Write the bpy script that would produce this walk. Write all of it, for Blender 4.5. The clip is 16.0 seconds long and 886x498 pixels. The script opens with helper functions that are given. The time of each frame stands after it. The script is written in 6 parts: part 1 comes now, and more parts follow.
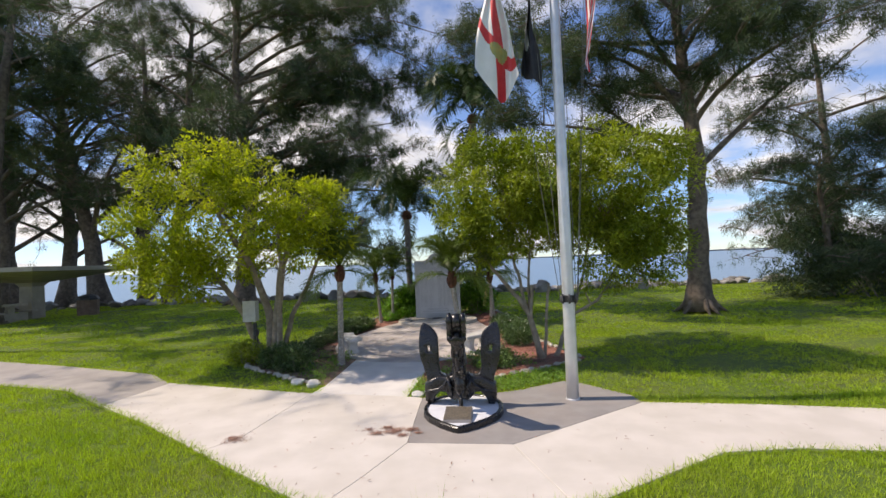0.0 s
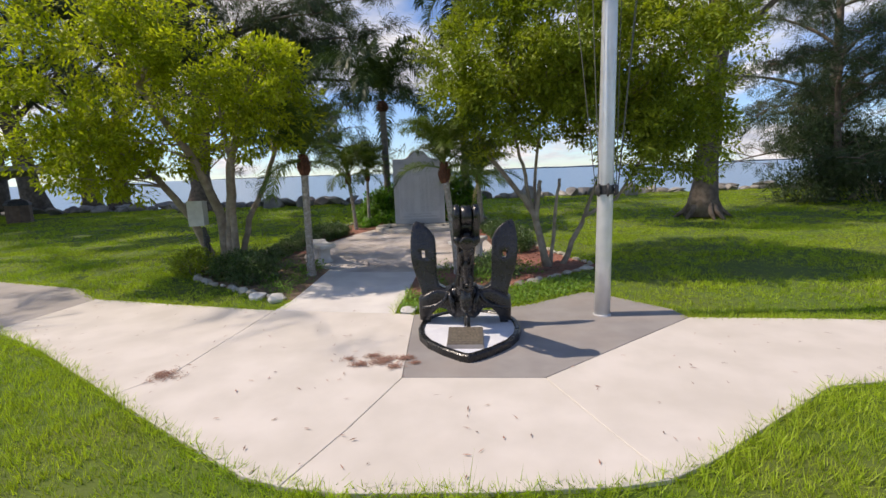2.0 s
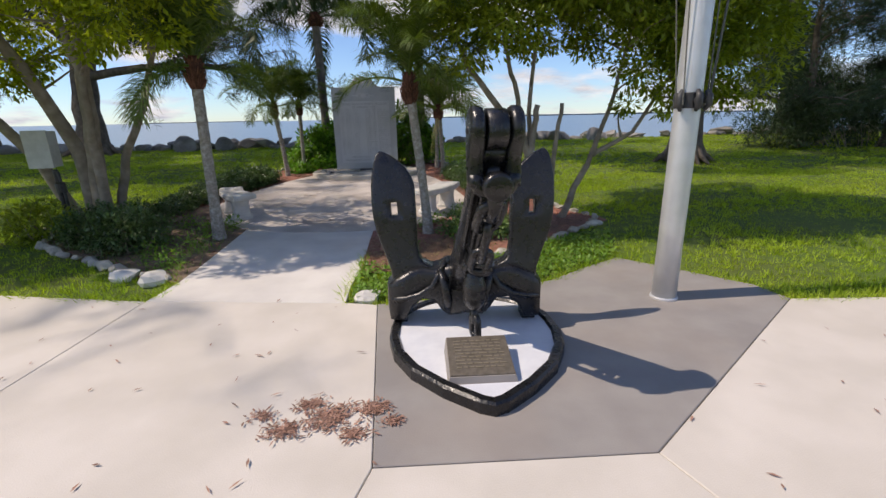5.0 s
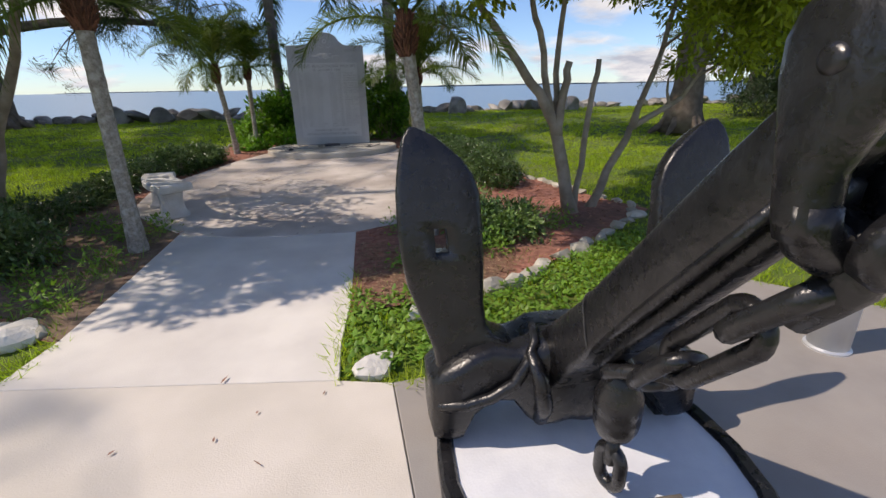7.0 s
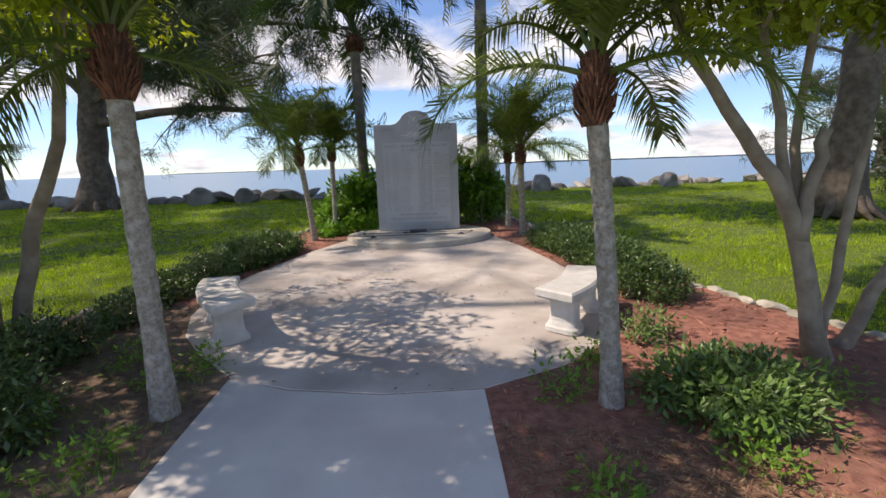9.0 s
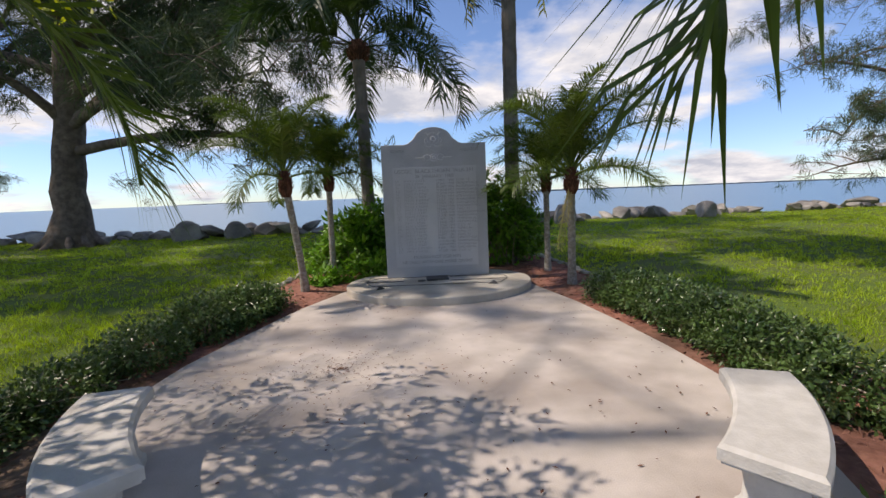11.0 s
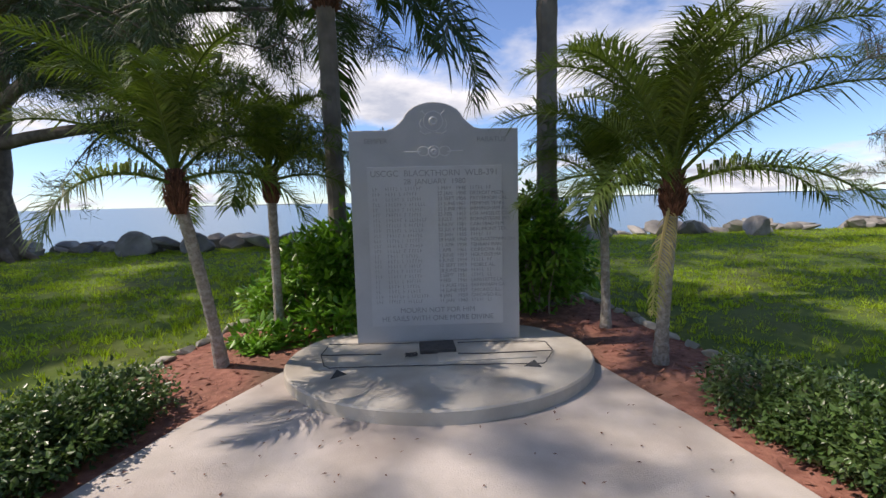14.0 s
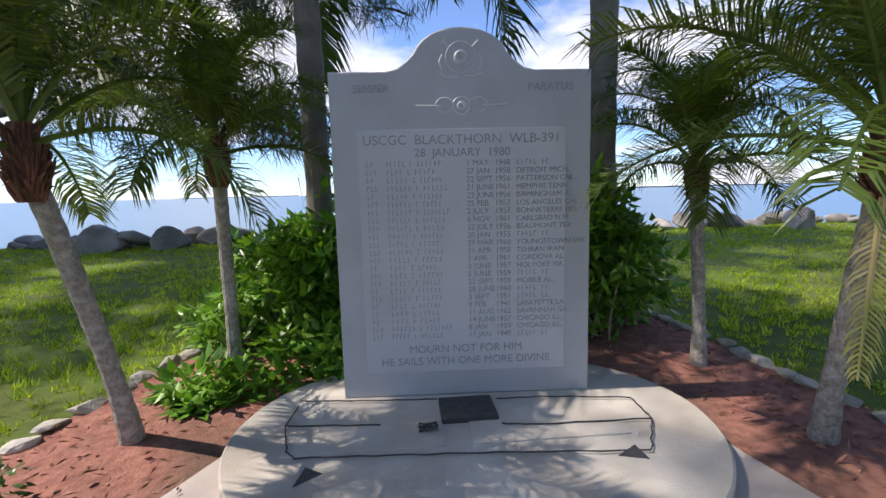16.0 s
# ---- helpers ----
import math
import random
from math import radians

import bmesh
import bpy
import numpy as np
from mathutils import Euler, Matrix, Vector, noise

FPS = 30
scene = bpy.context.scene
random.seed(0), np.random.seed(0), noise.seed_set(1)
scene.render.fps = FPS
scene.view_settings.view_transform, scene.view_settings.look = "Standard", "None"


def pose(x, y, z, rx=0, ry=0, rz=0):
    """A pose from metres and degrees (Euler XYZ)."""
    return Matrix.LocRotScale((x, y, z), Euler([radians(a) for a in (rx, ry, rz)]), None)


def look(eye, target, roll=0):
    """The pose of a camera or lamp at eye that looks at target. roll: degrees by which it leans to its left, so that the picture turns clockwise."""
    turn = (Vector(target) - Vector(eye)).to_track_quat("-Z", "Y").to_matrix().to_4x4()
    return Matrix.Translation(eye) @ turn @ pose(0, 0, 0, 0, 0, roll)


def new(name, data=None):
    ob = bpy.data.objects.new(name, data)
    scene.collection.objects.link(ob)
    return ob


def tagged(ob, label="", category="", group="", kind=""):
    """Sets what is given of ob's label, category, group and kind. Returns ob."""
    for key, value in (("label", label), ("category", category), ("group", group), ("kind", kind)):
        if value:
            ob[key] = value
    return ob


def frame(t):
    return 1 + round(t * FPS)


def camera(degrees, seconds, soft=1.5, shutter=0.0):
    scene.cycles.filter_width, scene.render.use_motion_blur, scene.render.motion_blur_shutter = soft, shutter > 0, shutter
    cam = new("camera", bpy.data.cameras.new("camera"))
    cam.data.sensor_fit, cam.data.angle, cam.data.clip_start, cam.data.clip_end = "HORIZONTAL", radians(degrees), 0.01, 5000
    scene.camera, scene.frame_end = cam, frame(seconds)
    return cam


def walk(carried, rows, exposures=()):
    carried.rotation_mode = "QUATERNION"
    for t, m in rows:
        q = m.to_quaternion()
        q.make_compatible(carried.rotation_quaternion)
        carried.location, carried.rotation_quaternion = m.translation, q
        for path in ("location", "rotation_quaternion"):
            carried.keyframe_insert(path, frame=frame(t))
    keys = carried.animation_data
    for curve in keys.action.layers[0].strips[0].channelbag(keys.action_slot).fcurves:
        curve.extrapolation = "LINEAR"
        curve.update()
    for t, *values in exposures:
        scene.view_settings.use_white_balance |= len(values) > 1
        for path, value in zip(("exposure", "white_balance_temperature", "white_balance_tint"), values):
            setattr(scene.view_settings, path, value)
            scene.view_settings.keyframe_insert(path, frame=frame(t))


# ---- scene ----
cam = camera(89.0, 16.0)
PATH = [
    (0, (0.436, 0.662, 2.03), (0.356, 2.659, 2.085), -2.3),
    (0.5, (0.332, 1.04, 1.94), (0.248, 3.038, 1.901), -2.2),
    (1, (0.249, 1.458, 1.845), (0.17, 3.451, 1.703), -2.2),
    (1.5, (0.175, 1.821, 1.788), (0.134, 3.804, 1.532), -2.0),
    (2, (0.076, 2.245, 1.687), (0.1, 4.216, 1.348), -2.0),
    (2.5, (-0.001, 2.608, 1.629), (0.061, 4.568, 1.233), -1.8),
    (3, (-0.042, 2.921, 1.594), (0.059, 4.869, 1.15), -1.6),
    (3.5, (-0.059, 3.251, 1.568), (0.079, 5.191, 1.101), -1.4),
    (4, (-0.144, 3.595, 1.484), (0.032, 5.525, 0.992), -1.1),
    (4.5, (-0.163, 3.917, 1.408), (0.052, 5.835, 0.886), -1.1),
    (7, (-0.387, 5.714, 1.277), (0.035, 7.548, 0.598), -1.1),
    (7.5, (-0.516, 6.06, 1.301), (-0.142, 7.93, 0.7), -1.3),
    (8, (-0.603, 6.478, 1.353), (-0.301, 8.389, 0.846), -1.9),
    (8.5, (-0.66, 6.911, 1.342), (-0.431, 8.852, 0.918), -1.9),
    (9, (-0.716, 7.37, 1.337), (-0.544, 9.329, 0.972), -1.9),
    (9.5, (-0.758, 7.832, 1.352), (-0.613, 9.799, 1.025), -2.0),
    (10, (-0.855, 8.299, 1.35), (-0.708, 10.271, 1.051), -2.3),
    (12.5, (-0.696, 10.407, 1.389), (-0.526, 12.391, 1.205), -2.0),
    (13, (-0.61, 10.82, 1.46), (-0.473, 12.805, 1.256), -1.8),
    (13.5, (-0.612, 11.266, 1.484), (-0.462, 13.249, 1.272), -1.5),
    (14, (-0.672, 11.667, 1.455), (-0.515, 13.649, 1.241), -1.4),
    (14.5, (-0.701, 12.074, 1.417), (-0.551, 14.058, 1.215), -1.2),
    (15, (-0.704, 12.479, 1.443), (-0.544, 14.459, 1.212), -1.3),
    (15.5, (-0.708, 12.795, 1.416), (-0.548, 14.774, 1.176), -1.5),
    (16, (-0.753, 13.091, 1.401), (-0.59, 15.068, 1.151), -1.4),
]
walk(cam, [(t, look(eye, target, roll)) for t, eye, target, roll in PATH],
     exposures=[(0.0, 0.14, 7450, 17), (2.0, 0.05, 7400, 17), (4.5, -0.06, 7300, 17), (7.0, -0.02, 7300, 17), (8.5, 0.2, 7500, 19), (9.0, 0.26, 7500, 18), (10.2, 0.14, 7400, 18), (12.5, -0.06, 7200, 17), (14.0, 0.14, 7050, 18), (15.5, 0.42, 6900, 18), (16.0, 0.48, 6800, 18)])

# ---- light ----
SUN_EL, SUN_AZ = 52.0, 177.5
world = bpy.data.worlds.new("sky")
scene.world = world
world.use_nodes = True
wn, wl = world.node_tree.nodes, world.node_tree.links
wn.clear()


def wnode(kind, **kw):
    n = wn.new(kind)
    for k, v in kw.items():
        n.inputs[k].default_value = v
    return n


sky = wn.new("ShaderNodeTexSky")
sky.sky_type, sky.sun_disc = "NISHITA", False
sky.sun_elevation, sky.sun_rotation = radians(SUN_EL), radians(90 - SUN_AZ)
sky.air_density, sky.dust_density, sky.ozone_density = 1.0, 0.0, 4.0
w_out, w_bg = wn.new("ShaderNodeOutputWorld"), wn.new("ShaderNodeBackground")
w_co, w_sep = wn.new("ShaderNodeTexCoord"), wn.new("ShaderNodeSeparateXYZ")
wl.new(w_co.outputs["Generated"], w_sep.inputs[0])
w_up = wn.new("ShaderNodeMath")
w_up.operation = "MAXIMUM"
w_up.inputs[1].default_value = 0.0
wl.new(w_sep.outputs["Z"], w_up.inputs[0])
w_add = wn.new("ShaderNodeMath")
w_add.operation = "ADD"
w_add.inputs[1].default_value = 0.22
wl.new(w_up.outputs[0], w_add.inputs[0])
w_flat = []
for axis in "XY":
    d = wn.new("ShaderNodeMath")
    d.operation = "DIVIDE"
    wl.new(w_sep.outputs[axis], d.inputs[0])
    wl.new(w_add.outputs[0], d.inputs[1])
    w_flat.append(d)
w_com = wn.new("ShaderNodeCombineXYZ")
wl.new(w_flat[0].outputs[0], w_com.inputs[0])
wl.new(w_flat[1].outputs[0], w_com.inputs[1])
w_com.inputs[2].default_value = 5.15
w_n = wnode("ShaderNodeTexNoise", Scale=0.8, Detail=10.0, Roughness=0.52)
wl.new(w_com.outputs[0], w_n.inputs["Vector"])
w_r = wn.new("ShaderNodeValToRGB")
w_r.color_ramp.elements[0].position, w_r.color_ramp.elements[1].position = 0.495, 0.575
wl.new(w_n.outputs[0], w_r.inputs[0])
w_n2 = wnode("ShaderNodeTexNoise", Scale=2.6, Detail=6.0, Roughness=0.6)
wl.new(w_com.outputs[0], w_n2.inputs["Vector"])
w_c = wn.new("ShaderNodeValToRGB")
w_c.color_ramp.elements[0].position, w_c.color_ramp.elements[1].position = 0.35, 0.62
w_c.color_ramp.elements[0].color, w_c.color_ramp.elements[1].color = (3.3, 3.8, 4.7, 1), (6.1, 6.4, 6.8, 1)
wl.new(w_n2.outputs[0], w_c.inputs[0])
w_mix = wn.new("ShaderNodeMix")
w_mix.data_type = "RGBA"
wl.new(w_r.outputs[0], w_mix.inputs[0])
w_tint = wn.new("ShaderNodeMix")
w_tint.data_type, w_tint.blend_type = "RGBA", "MULTIPLY"
w_tint.inputs[0].default_value = 1.0
w_low = wn.new("ShaderNodeValToRGB")
w_low.color_ramp.elements[0].position, w_low.color_ramp.elements[1].position = 0.0, 0.35
w_low.color_ramp.elements[0].color, w_low.color_ramp.elements[1].color = (0.66, 0.86, 1.15, 1), (0.84, 0.93, 1.10, 1)
wl.new(w_up.outputs[0], w_low.inputs[0])
wl.new(w_low.outputs[0], w_tint.inputs[7])
wl.new(sky.outputs[0], w_tint.inputs[6])
wl.new(w_tint.outputs[2], w_mix.inputs[6])
wl.new(w_c.outputs[0], w_mix.inputs[7])
wl.new(w_mix.outputs[2], w_bg.inputs[0])
w_bg.inputs[1].default_value = 0.15
wl.new(w_bg.outputs[0], w_out.inputs[0])

sun = new("sun", bpy.data.lights.new("sun", "SUN"))
sun.data.energy, sun.data.angle, sun.data.color = 3.9, radians(0.55), (1.0, 0.94, 0.85)
to_sun = Vector((math.cos(radians(SUN_EL)) * math.cos(radians(SUN_AZ)), math.cos(radians(SUN_EL)) * math.sin(radians(SUN_AZ)), math.sin(radians(SUN_EL))))
sun.matrix_world = look(to_sun * 60, (0, 0, 0))


# ---- materials ----
def mat(name, c1, c2, scale, rough=0.8, c3=None, scale3=1.0, amount3=0.5, bump=0.0, bump_scale=None, metal=0.0, island=0.0, each=0.0, through_light=0.0, spec=0.5, edges=(0.36, 0.64), coat=0.0):
    m = bpy.data.materials.new(name)
    m.use_nodes = True
    nt = m.node_tree
    ns, ln = nt.nodes, nt.links
    bsdf, out = ns["Principled BSDF"], ns["Material Output"]
    geo = ns.new("ShaderNodeNewGeometry")

    def noise_at(s, detail=6.0):
        n = ns.new("ShaderNodeTexNoise")
        n.inputs["Scale"].default_value, n.inputs["Detail"].default_value = s, detail
        ln.new(geo.outputs["Position"], n.inputs["Vector"])
        return n

    def mix(fac, a, b, blend="MIX"):
        n = ns.new("ShaderNodeMix")
        n.data_type, n.blend_type = "RGBA", blend
        for i, v in ((0, fac), (6, a), (7, b)):
            if hasattr(v, "is_linked"):
                ln.new(v, n.inputs[i])
            else:
                n.inputs[i].default_value = v if i == 0 else (*v, 1)
        return n.outputs[2]

    def spread(v, lo, hi, a=0.0, b=1.0):
        n = ns.new("ShaderNodeMapRange")
        n.inputs[1].default_value, n.inputs[2].default_value, n.inputs[3].default_value, n.inputs[4].default_value = lo, hi, a, b
        ln.new(v, n.inputs[0])
        return n.outputs[0]

    col = mix(spread(noise_at(scale).outputs[0], *edges), c1, c2)
    if c3:
        col = mix(spread(noise_at(scale3).outputs[0], 0.45, 0.68, 0.0, amount3), col, c3)
    for amount, source in ((island, "island"), (each, "each")):
        if amount:
            r = geo.outputs["Random Per Island"] if source == "island" else ns.new("ShaderNodeObjectInfo").outputs["Random"]
            g = ns.new("ShaderNodeCombineColor")
            v = spread(r, 0, 1, 1 - amount, 1 + amount)
            for i in range(3):
                ln.new(v, g.inputs[i])
            col = mix(1.0, col, g.outputs[0], "MULTIPLY")
    ln.new(col, bsdf.inputs["Base Color"])
    bsdf.inputs["Metallic"].default_value = metal
    bsdf.inputs["Specular IOR Level"].default_value = spec
    bsdf.inputs["Coat Weight"].default_value = coat
    ln.new(spread(noise_at(scale * 2.3).outputs[0], 0.3, 0.7, max(rough - 0.1, 0.02), min(rough + 0.1, 1.0)), bsdf.inputs["Roughness"])
    if bump:
        b = ns.new("ShaderNodeBump")
        b.inputs["Strength"].default_value, b.inputs["Distance"].default_value = bump, 0.01
        ln.new(noise_at(bump_scale or scale * 4, 8.0).outputs[0], b.inputs["Height"])
        ln.new(b.outputs[0], bsdf.inputs["Normal"])
    if through_light:
        t = ns.new("ShaderNodeBsdfTranslucent")
        s = ns.new("ShaderNodeMixShader")
        s.inputs[0].default_value = through_light
        ln.new(mix(1.0, col, (1.25, 1.3, 0.6), "MULTIPLY"), t.inputs[0])
        ln.new(bsdf.outputs[0], s.inputs[1])
        ln.new(t.outputs[0], s.inputs[2])
        ln.new(s.outputs[0], out.inputs[0])
    return m


M = {
    "soil": mat("lawn_soil", (0.07, 0.122, 0.011), (0.105, 0.162, 0.016), 9, 0.95, (0.13, 0.13, 0.035), 0.7, 0.5, bump=0.5, bump_scale=60),
    "grass": mat("grass_blades", (0.28, 0.41, 0.026), (0.40, 0.52, 0.043), 0.9, 0.55, (0.42, 0.46, 0.07), 0.5, 0.4, island=0.45, through_light=0.42),
    "weed": mat("ground_cover_leaves", (0.13, 0.27, 0.03), (0.20, 0.34, 0.05), 4, 0.5, island=0.3, through_light=0.35),
    "white_concrete": mat("pale_concrete", (0.595, 0.55, 0.485), (0.675, 0.625, 0.56), 2.2, 0.85, (0.51, 0.465, 0.39), 0.8, 0.35, bump=0.15, bump_scale=140),
    "old_concrete": mat("weathered_grey_concrete", (0.36, 0.33, 0.30), (0.44, 0.40, 0.36), 2.5, 0.9, (0.28, 0.25, 0.22), 1.1, 0.5, bump=0.2, bump_scale=120),
    "grey_slab": mat("grey_coated_concrete", (0.27, 0.25, 0.235), (0.32, 0.30, 0.28), 3, 0.85, (0.36, 0.30, 0.25), 1.3, 0.35, bump=0.15, bump_scale=150),
    "patio": mat("patio_concrete", (0.50, 0.455, 0.41), (0.61, 0.555, 0.51), 3.5, 0.9, (0.31, 0.26, 0.23), 1.3, 0.65, bump=0.3, bump_scale=110),
    "path": mat("path_concrete", (0.64, 0.61, 0.57), (0.73, 0.70, 0.65), 3, 0.88, (0.54, 0.50, 0.46), 1.0, 0.4, bump=0.2, bump_scale=120),
    "pedestal": mat("pedestal_concrete", (0.50, 0.47, 0.41), (0.60, 0.57, 0.50), 4, 0.88, (0.33, 0.28, 0.22), 1.8, 0.6, bump=0.3, bump_scale=90),
    "mulch": mat("red_mulch", (0.24, 0.095, 0.068), (0.40, 0.18, 0.13), 14, 0.95, (0.11, 0.075, 0.05), 0.9, 0.85, bump=1.0, bump_scale=55),
    "chips": mat("mulch_chips", (0.26, 0.105, 0.075), (0.44, 0.21, 0.145), 20, 0.95, (0.16, 0.11, 0.07), 0.9, 0.8, island=0.5),
    "old_mulch": mat("weathered_brown_mulch", (0.12, 0.078, 0.055), (0.21, 0.145, 0.10), 16, 0.95, (0.28, 0.20, 0.14), 1.6, 0.5, bump=1.0, bump_scale=55),
    "straw": mat("dry_straw", (0.20, 0.13, 0.075), (0.32, 0.22, 0.13), 20, 0.95, island=0.5),
    "litter": mat("brown_needles", (0.26, 0.14, 0.10), (0.36, 0.21, 0.155), 20, 0.95, island=0.5),
    "granite": mat("grey_granite", (0.40, 0.415, 0.43), (0.48, 0.495, 0.51), 320, 0.55, (0.26, 0.27, 0.28), 2.0, 0.35, bump=0.12, bump_scale=300),
    "granite_panel": mat("honed_granite_panel", (0.47, 0.485, 0.50), (0.54, 0.555, 0.57), 320, 0.5, (0.33, 0.34, 0.35), 2.5, 0.3, bump=0.06, bump_scale=300),
    "engraved": mat("engraved_letters", (0.26, 0.27, 0.28), (0.32, 0.33, 0.34), 60, 0.8),
    "bench": mat("white_cast_concrete", (0.56, 0.55, 0.52), (0.66, 0.65, 0.62), 9, 0.8, (0.42, 0.40, 0.36), 4, 0.5, bump=0.35, bump_scale=70),
    "iron": mat("black_painted_iron", (0.007, 0.007, 0.008), (0.012, 0.012, 0.0135), 12, 0.30, (0.026, 0.026, 0.028), 5, 0.5, bump=0.3, bump_scale=50, spec=0.55),
    "white_paint": mat("white_painted_pad", (0.66, 0.68, 0.72), (0.74, 0.76, 0.79), 8, 0.6, bump=0.15, bump_scale=90),
    "bronze": mat("weathered_bronze", (0.20, 0.17, 0.13), (0.27, 0.23, 0.18), 30, 0.5, metal=0.6, bump=0.1),
    "bronze_text": mat("raised_bronze", (0.34, 0.29, 0.21), (0.40, 0.34, 0.25), 30, 0.45, metal=0.6),
    "pole": mat("brushed_aluminium", (0.62, 0.63, 0.64), (0.70, 0.71, 0.72), 6, 0.42, metal=0.55, bump=0.05),
    "dark_metal": mat("dark_hardware", (0.03, 0.03, 0.032), (0.06, 0.06, 0.06), 20, 0.5),
    "rope": mat("halyard_rope", (0.10, 0.10, 0.09), (0.16, 0.16, 0.14), 60, 0.9),
    "bark": mat("pine_bark", (0.115, 0.088, 0.066), (0.22, 0.175, 0.135), 7, 0.95, (0.08, 0.062, 0.048), 1.5, 0.6, bump=1.0, bump_scale=16),
    "bark_smooth": mat("smooth_shrub_bark", (0.24, 0.20, 0.15), (0.36, 0.31, 0.25), 9, 0.9, (0.16, 0.13, 0.10), 2.5, 0.55, bump=0.6, bump_scale=30),
    "palm_bark": mat("palm_bark", (0.22, 0.195, 0.16), (0.34, 0.31, 0.265), 60, 0.92, (0.48, 0.46, 0.42), 24, 0.8, bump=0.9, bump_scale=60),
    "royal_bark": mat("smooth_palm_bark", (0.16, 0.14, 0.12), (0.24, 0.21, 0.18), 6, 0.92, (0.11, 0.10, 0.085), 2, 0.5, bump=0.6, bump_scale=22),
    "boots": mat("palm_leaf_bases", (0.11, 0.045, 0.025), (0.20, 0.085, 0.05), 14, 0.95, (0.06, 0.035, 0.022), 5, 0.5, bump=0.8, bump_scale=45, island=0.4),
    "frond": mat("palm_frond", (0.078, 0.130, 0.021), (0.135, 0.195, 0.035), 2, 0.42, island=0.25, each=0.25, through_light=0.3),
    "frond_dark": mat("dark_palm_frond", (0.025, 0.055, 0.014), (0.05, 0.09, 0.022), 2, 0.45, island=0.25, each=0.2, through_light=0.22),
    "frond_dry": mat("dry_palm_frond", (0.50, 0.42, 0.20), (0.36, 0.36, 0.12), 3, 0.6, island=0.2, through_light=0.3),
    "needles": mat("pine_needles", (0.045, 0.075, 0.034), (0.08, 0.12, 0.05), 0.6, 0.6, (0.12, 0.15, 0.08), 0.35, 0.4, island=0.4, through_light=0.22),
    "leaf_yellow": mat("yellow_green_leaves", (0.29, 0.35, 0.02), (0.43, 0.465, 0.035), 1.4, 0.5, (0.18, 0.26, 0.02), 0.8, 0.5, island=0.35, through_light=0.58),
    "leaf_olive": mat("olive_green_leaves", (0.21, 0.275, 0.02), (0.32, 0.375, 0.035), 1.4, 0.5, (0.12, 0.19, 0.025), 0.8, 0.5, island=0.35, through_light=0.38),
    "leaf_dark": mat("dark_hedge_leaves", (0.042, 0.088, 0.024), (0.088, 0.155, 0.04), 3, 0.33, (0.20, 0.27, 0.11), 5, 0.4, island=0.45, through_light=0.18),
    "leaf_mid": mat("round_shrub_leaves", (0.085, 0.165, 0.04), (0.16, 0.26, 0.07), 5, 0.38, (0.26, 0.34, 0.12), 7, 0.35, island=0.45, through_light=0.25),
    "leaf_bright": mat("bright_shrub_leaves", (0.09, 0.24, 0.022), (0.17, 0.34, 0.035), 2, 0.38, island=0.4, through_light=0.3),
    "leaf_wild": mat("wild_shrub_leaves", (0.045, 0.08, 0.030), (0.085, 0.125, 0.045), 0.6, 0.5, (0.10, 0.13, 0.06), 0.5, 0.4, island=0.4, through_light=0.22),
    "rock": mat("riprap_rock", (0.22, 0.205, 0.185), (0.40, 0.38, 0.345), 2.2, 0.92, (0.13, 0.12, 0.11), 0.9, 0.5, bump=0.8, bump_scale=12, each=0.25),
    "edging": mat("edging_limestone", (0.38, 0.36, 0.30), (0.52, 0.49, 0.43), 9, 0.92, (0.20, 0.19, 0.13), 3, 0.6, bump=0.8, bump_scale=40, each=0.25),
    "white_rock": mat("white_limestone", (0.68, 0.65, 0.58), (0.78, 0.75, 0.69), 9, 0.9, bump=0.6, bump_scale=40),
    "box_paint": mat("grey_enclosure_paint", (0.50, 0.52, 0.49), (0.58, 0.60, 0.57), 12, 0.5),
    "shelter": mat("shelter_concrete", (0.34, 0.30, 0.24), (0.44, 0.39, 0.32), 2, 0.9, bump=0.2),
    "bin": mat("brown_bin_panels", (0.13, 0.085, 0.06), (0.19, 0.13, 0.09), 5, 0.85, bump=0.3),
    "flag_white": mat("white_nylon", (0.76, 0.75, 0.74), (0.82, 0.81, 0.80), 6, 0.6),
    "flag_red": mat("red_nylon", (0.60, 0.03, 0.035), (0.68, 0.05, 0.05), 6, 0.6),
    "flag_blue": mat("blue_nylon", (0.03, 0.04, 0.16), (0.04, 0.05, 0.2), 6, 0.6),
    "flag_black": mat("black_nylon", (0.012, 0.012, 0.014), (0.02, 0.02, 0.022), 6, 0.6),
    "flag_seal": mat("flag_seal", (0.45, 0.36, 0.10), (0.30, 0.32, 0.12), 14, 0.6),
    "far_shore": mat("far_shore", (0.10, 0.13, 0.17), (0.13, 0.16, 0.20), 0.01, 1.0),
}


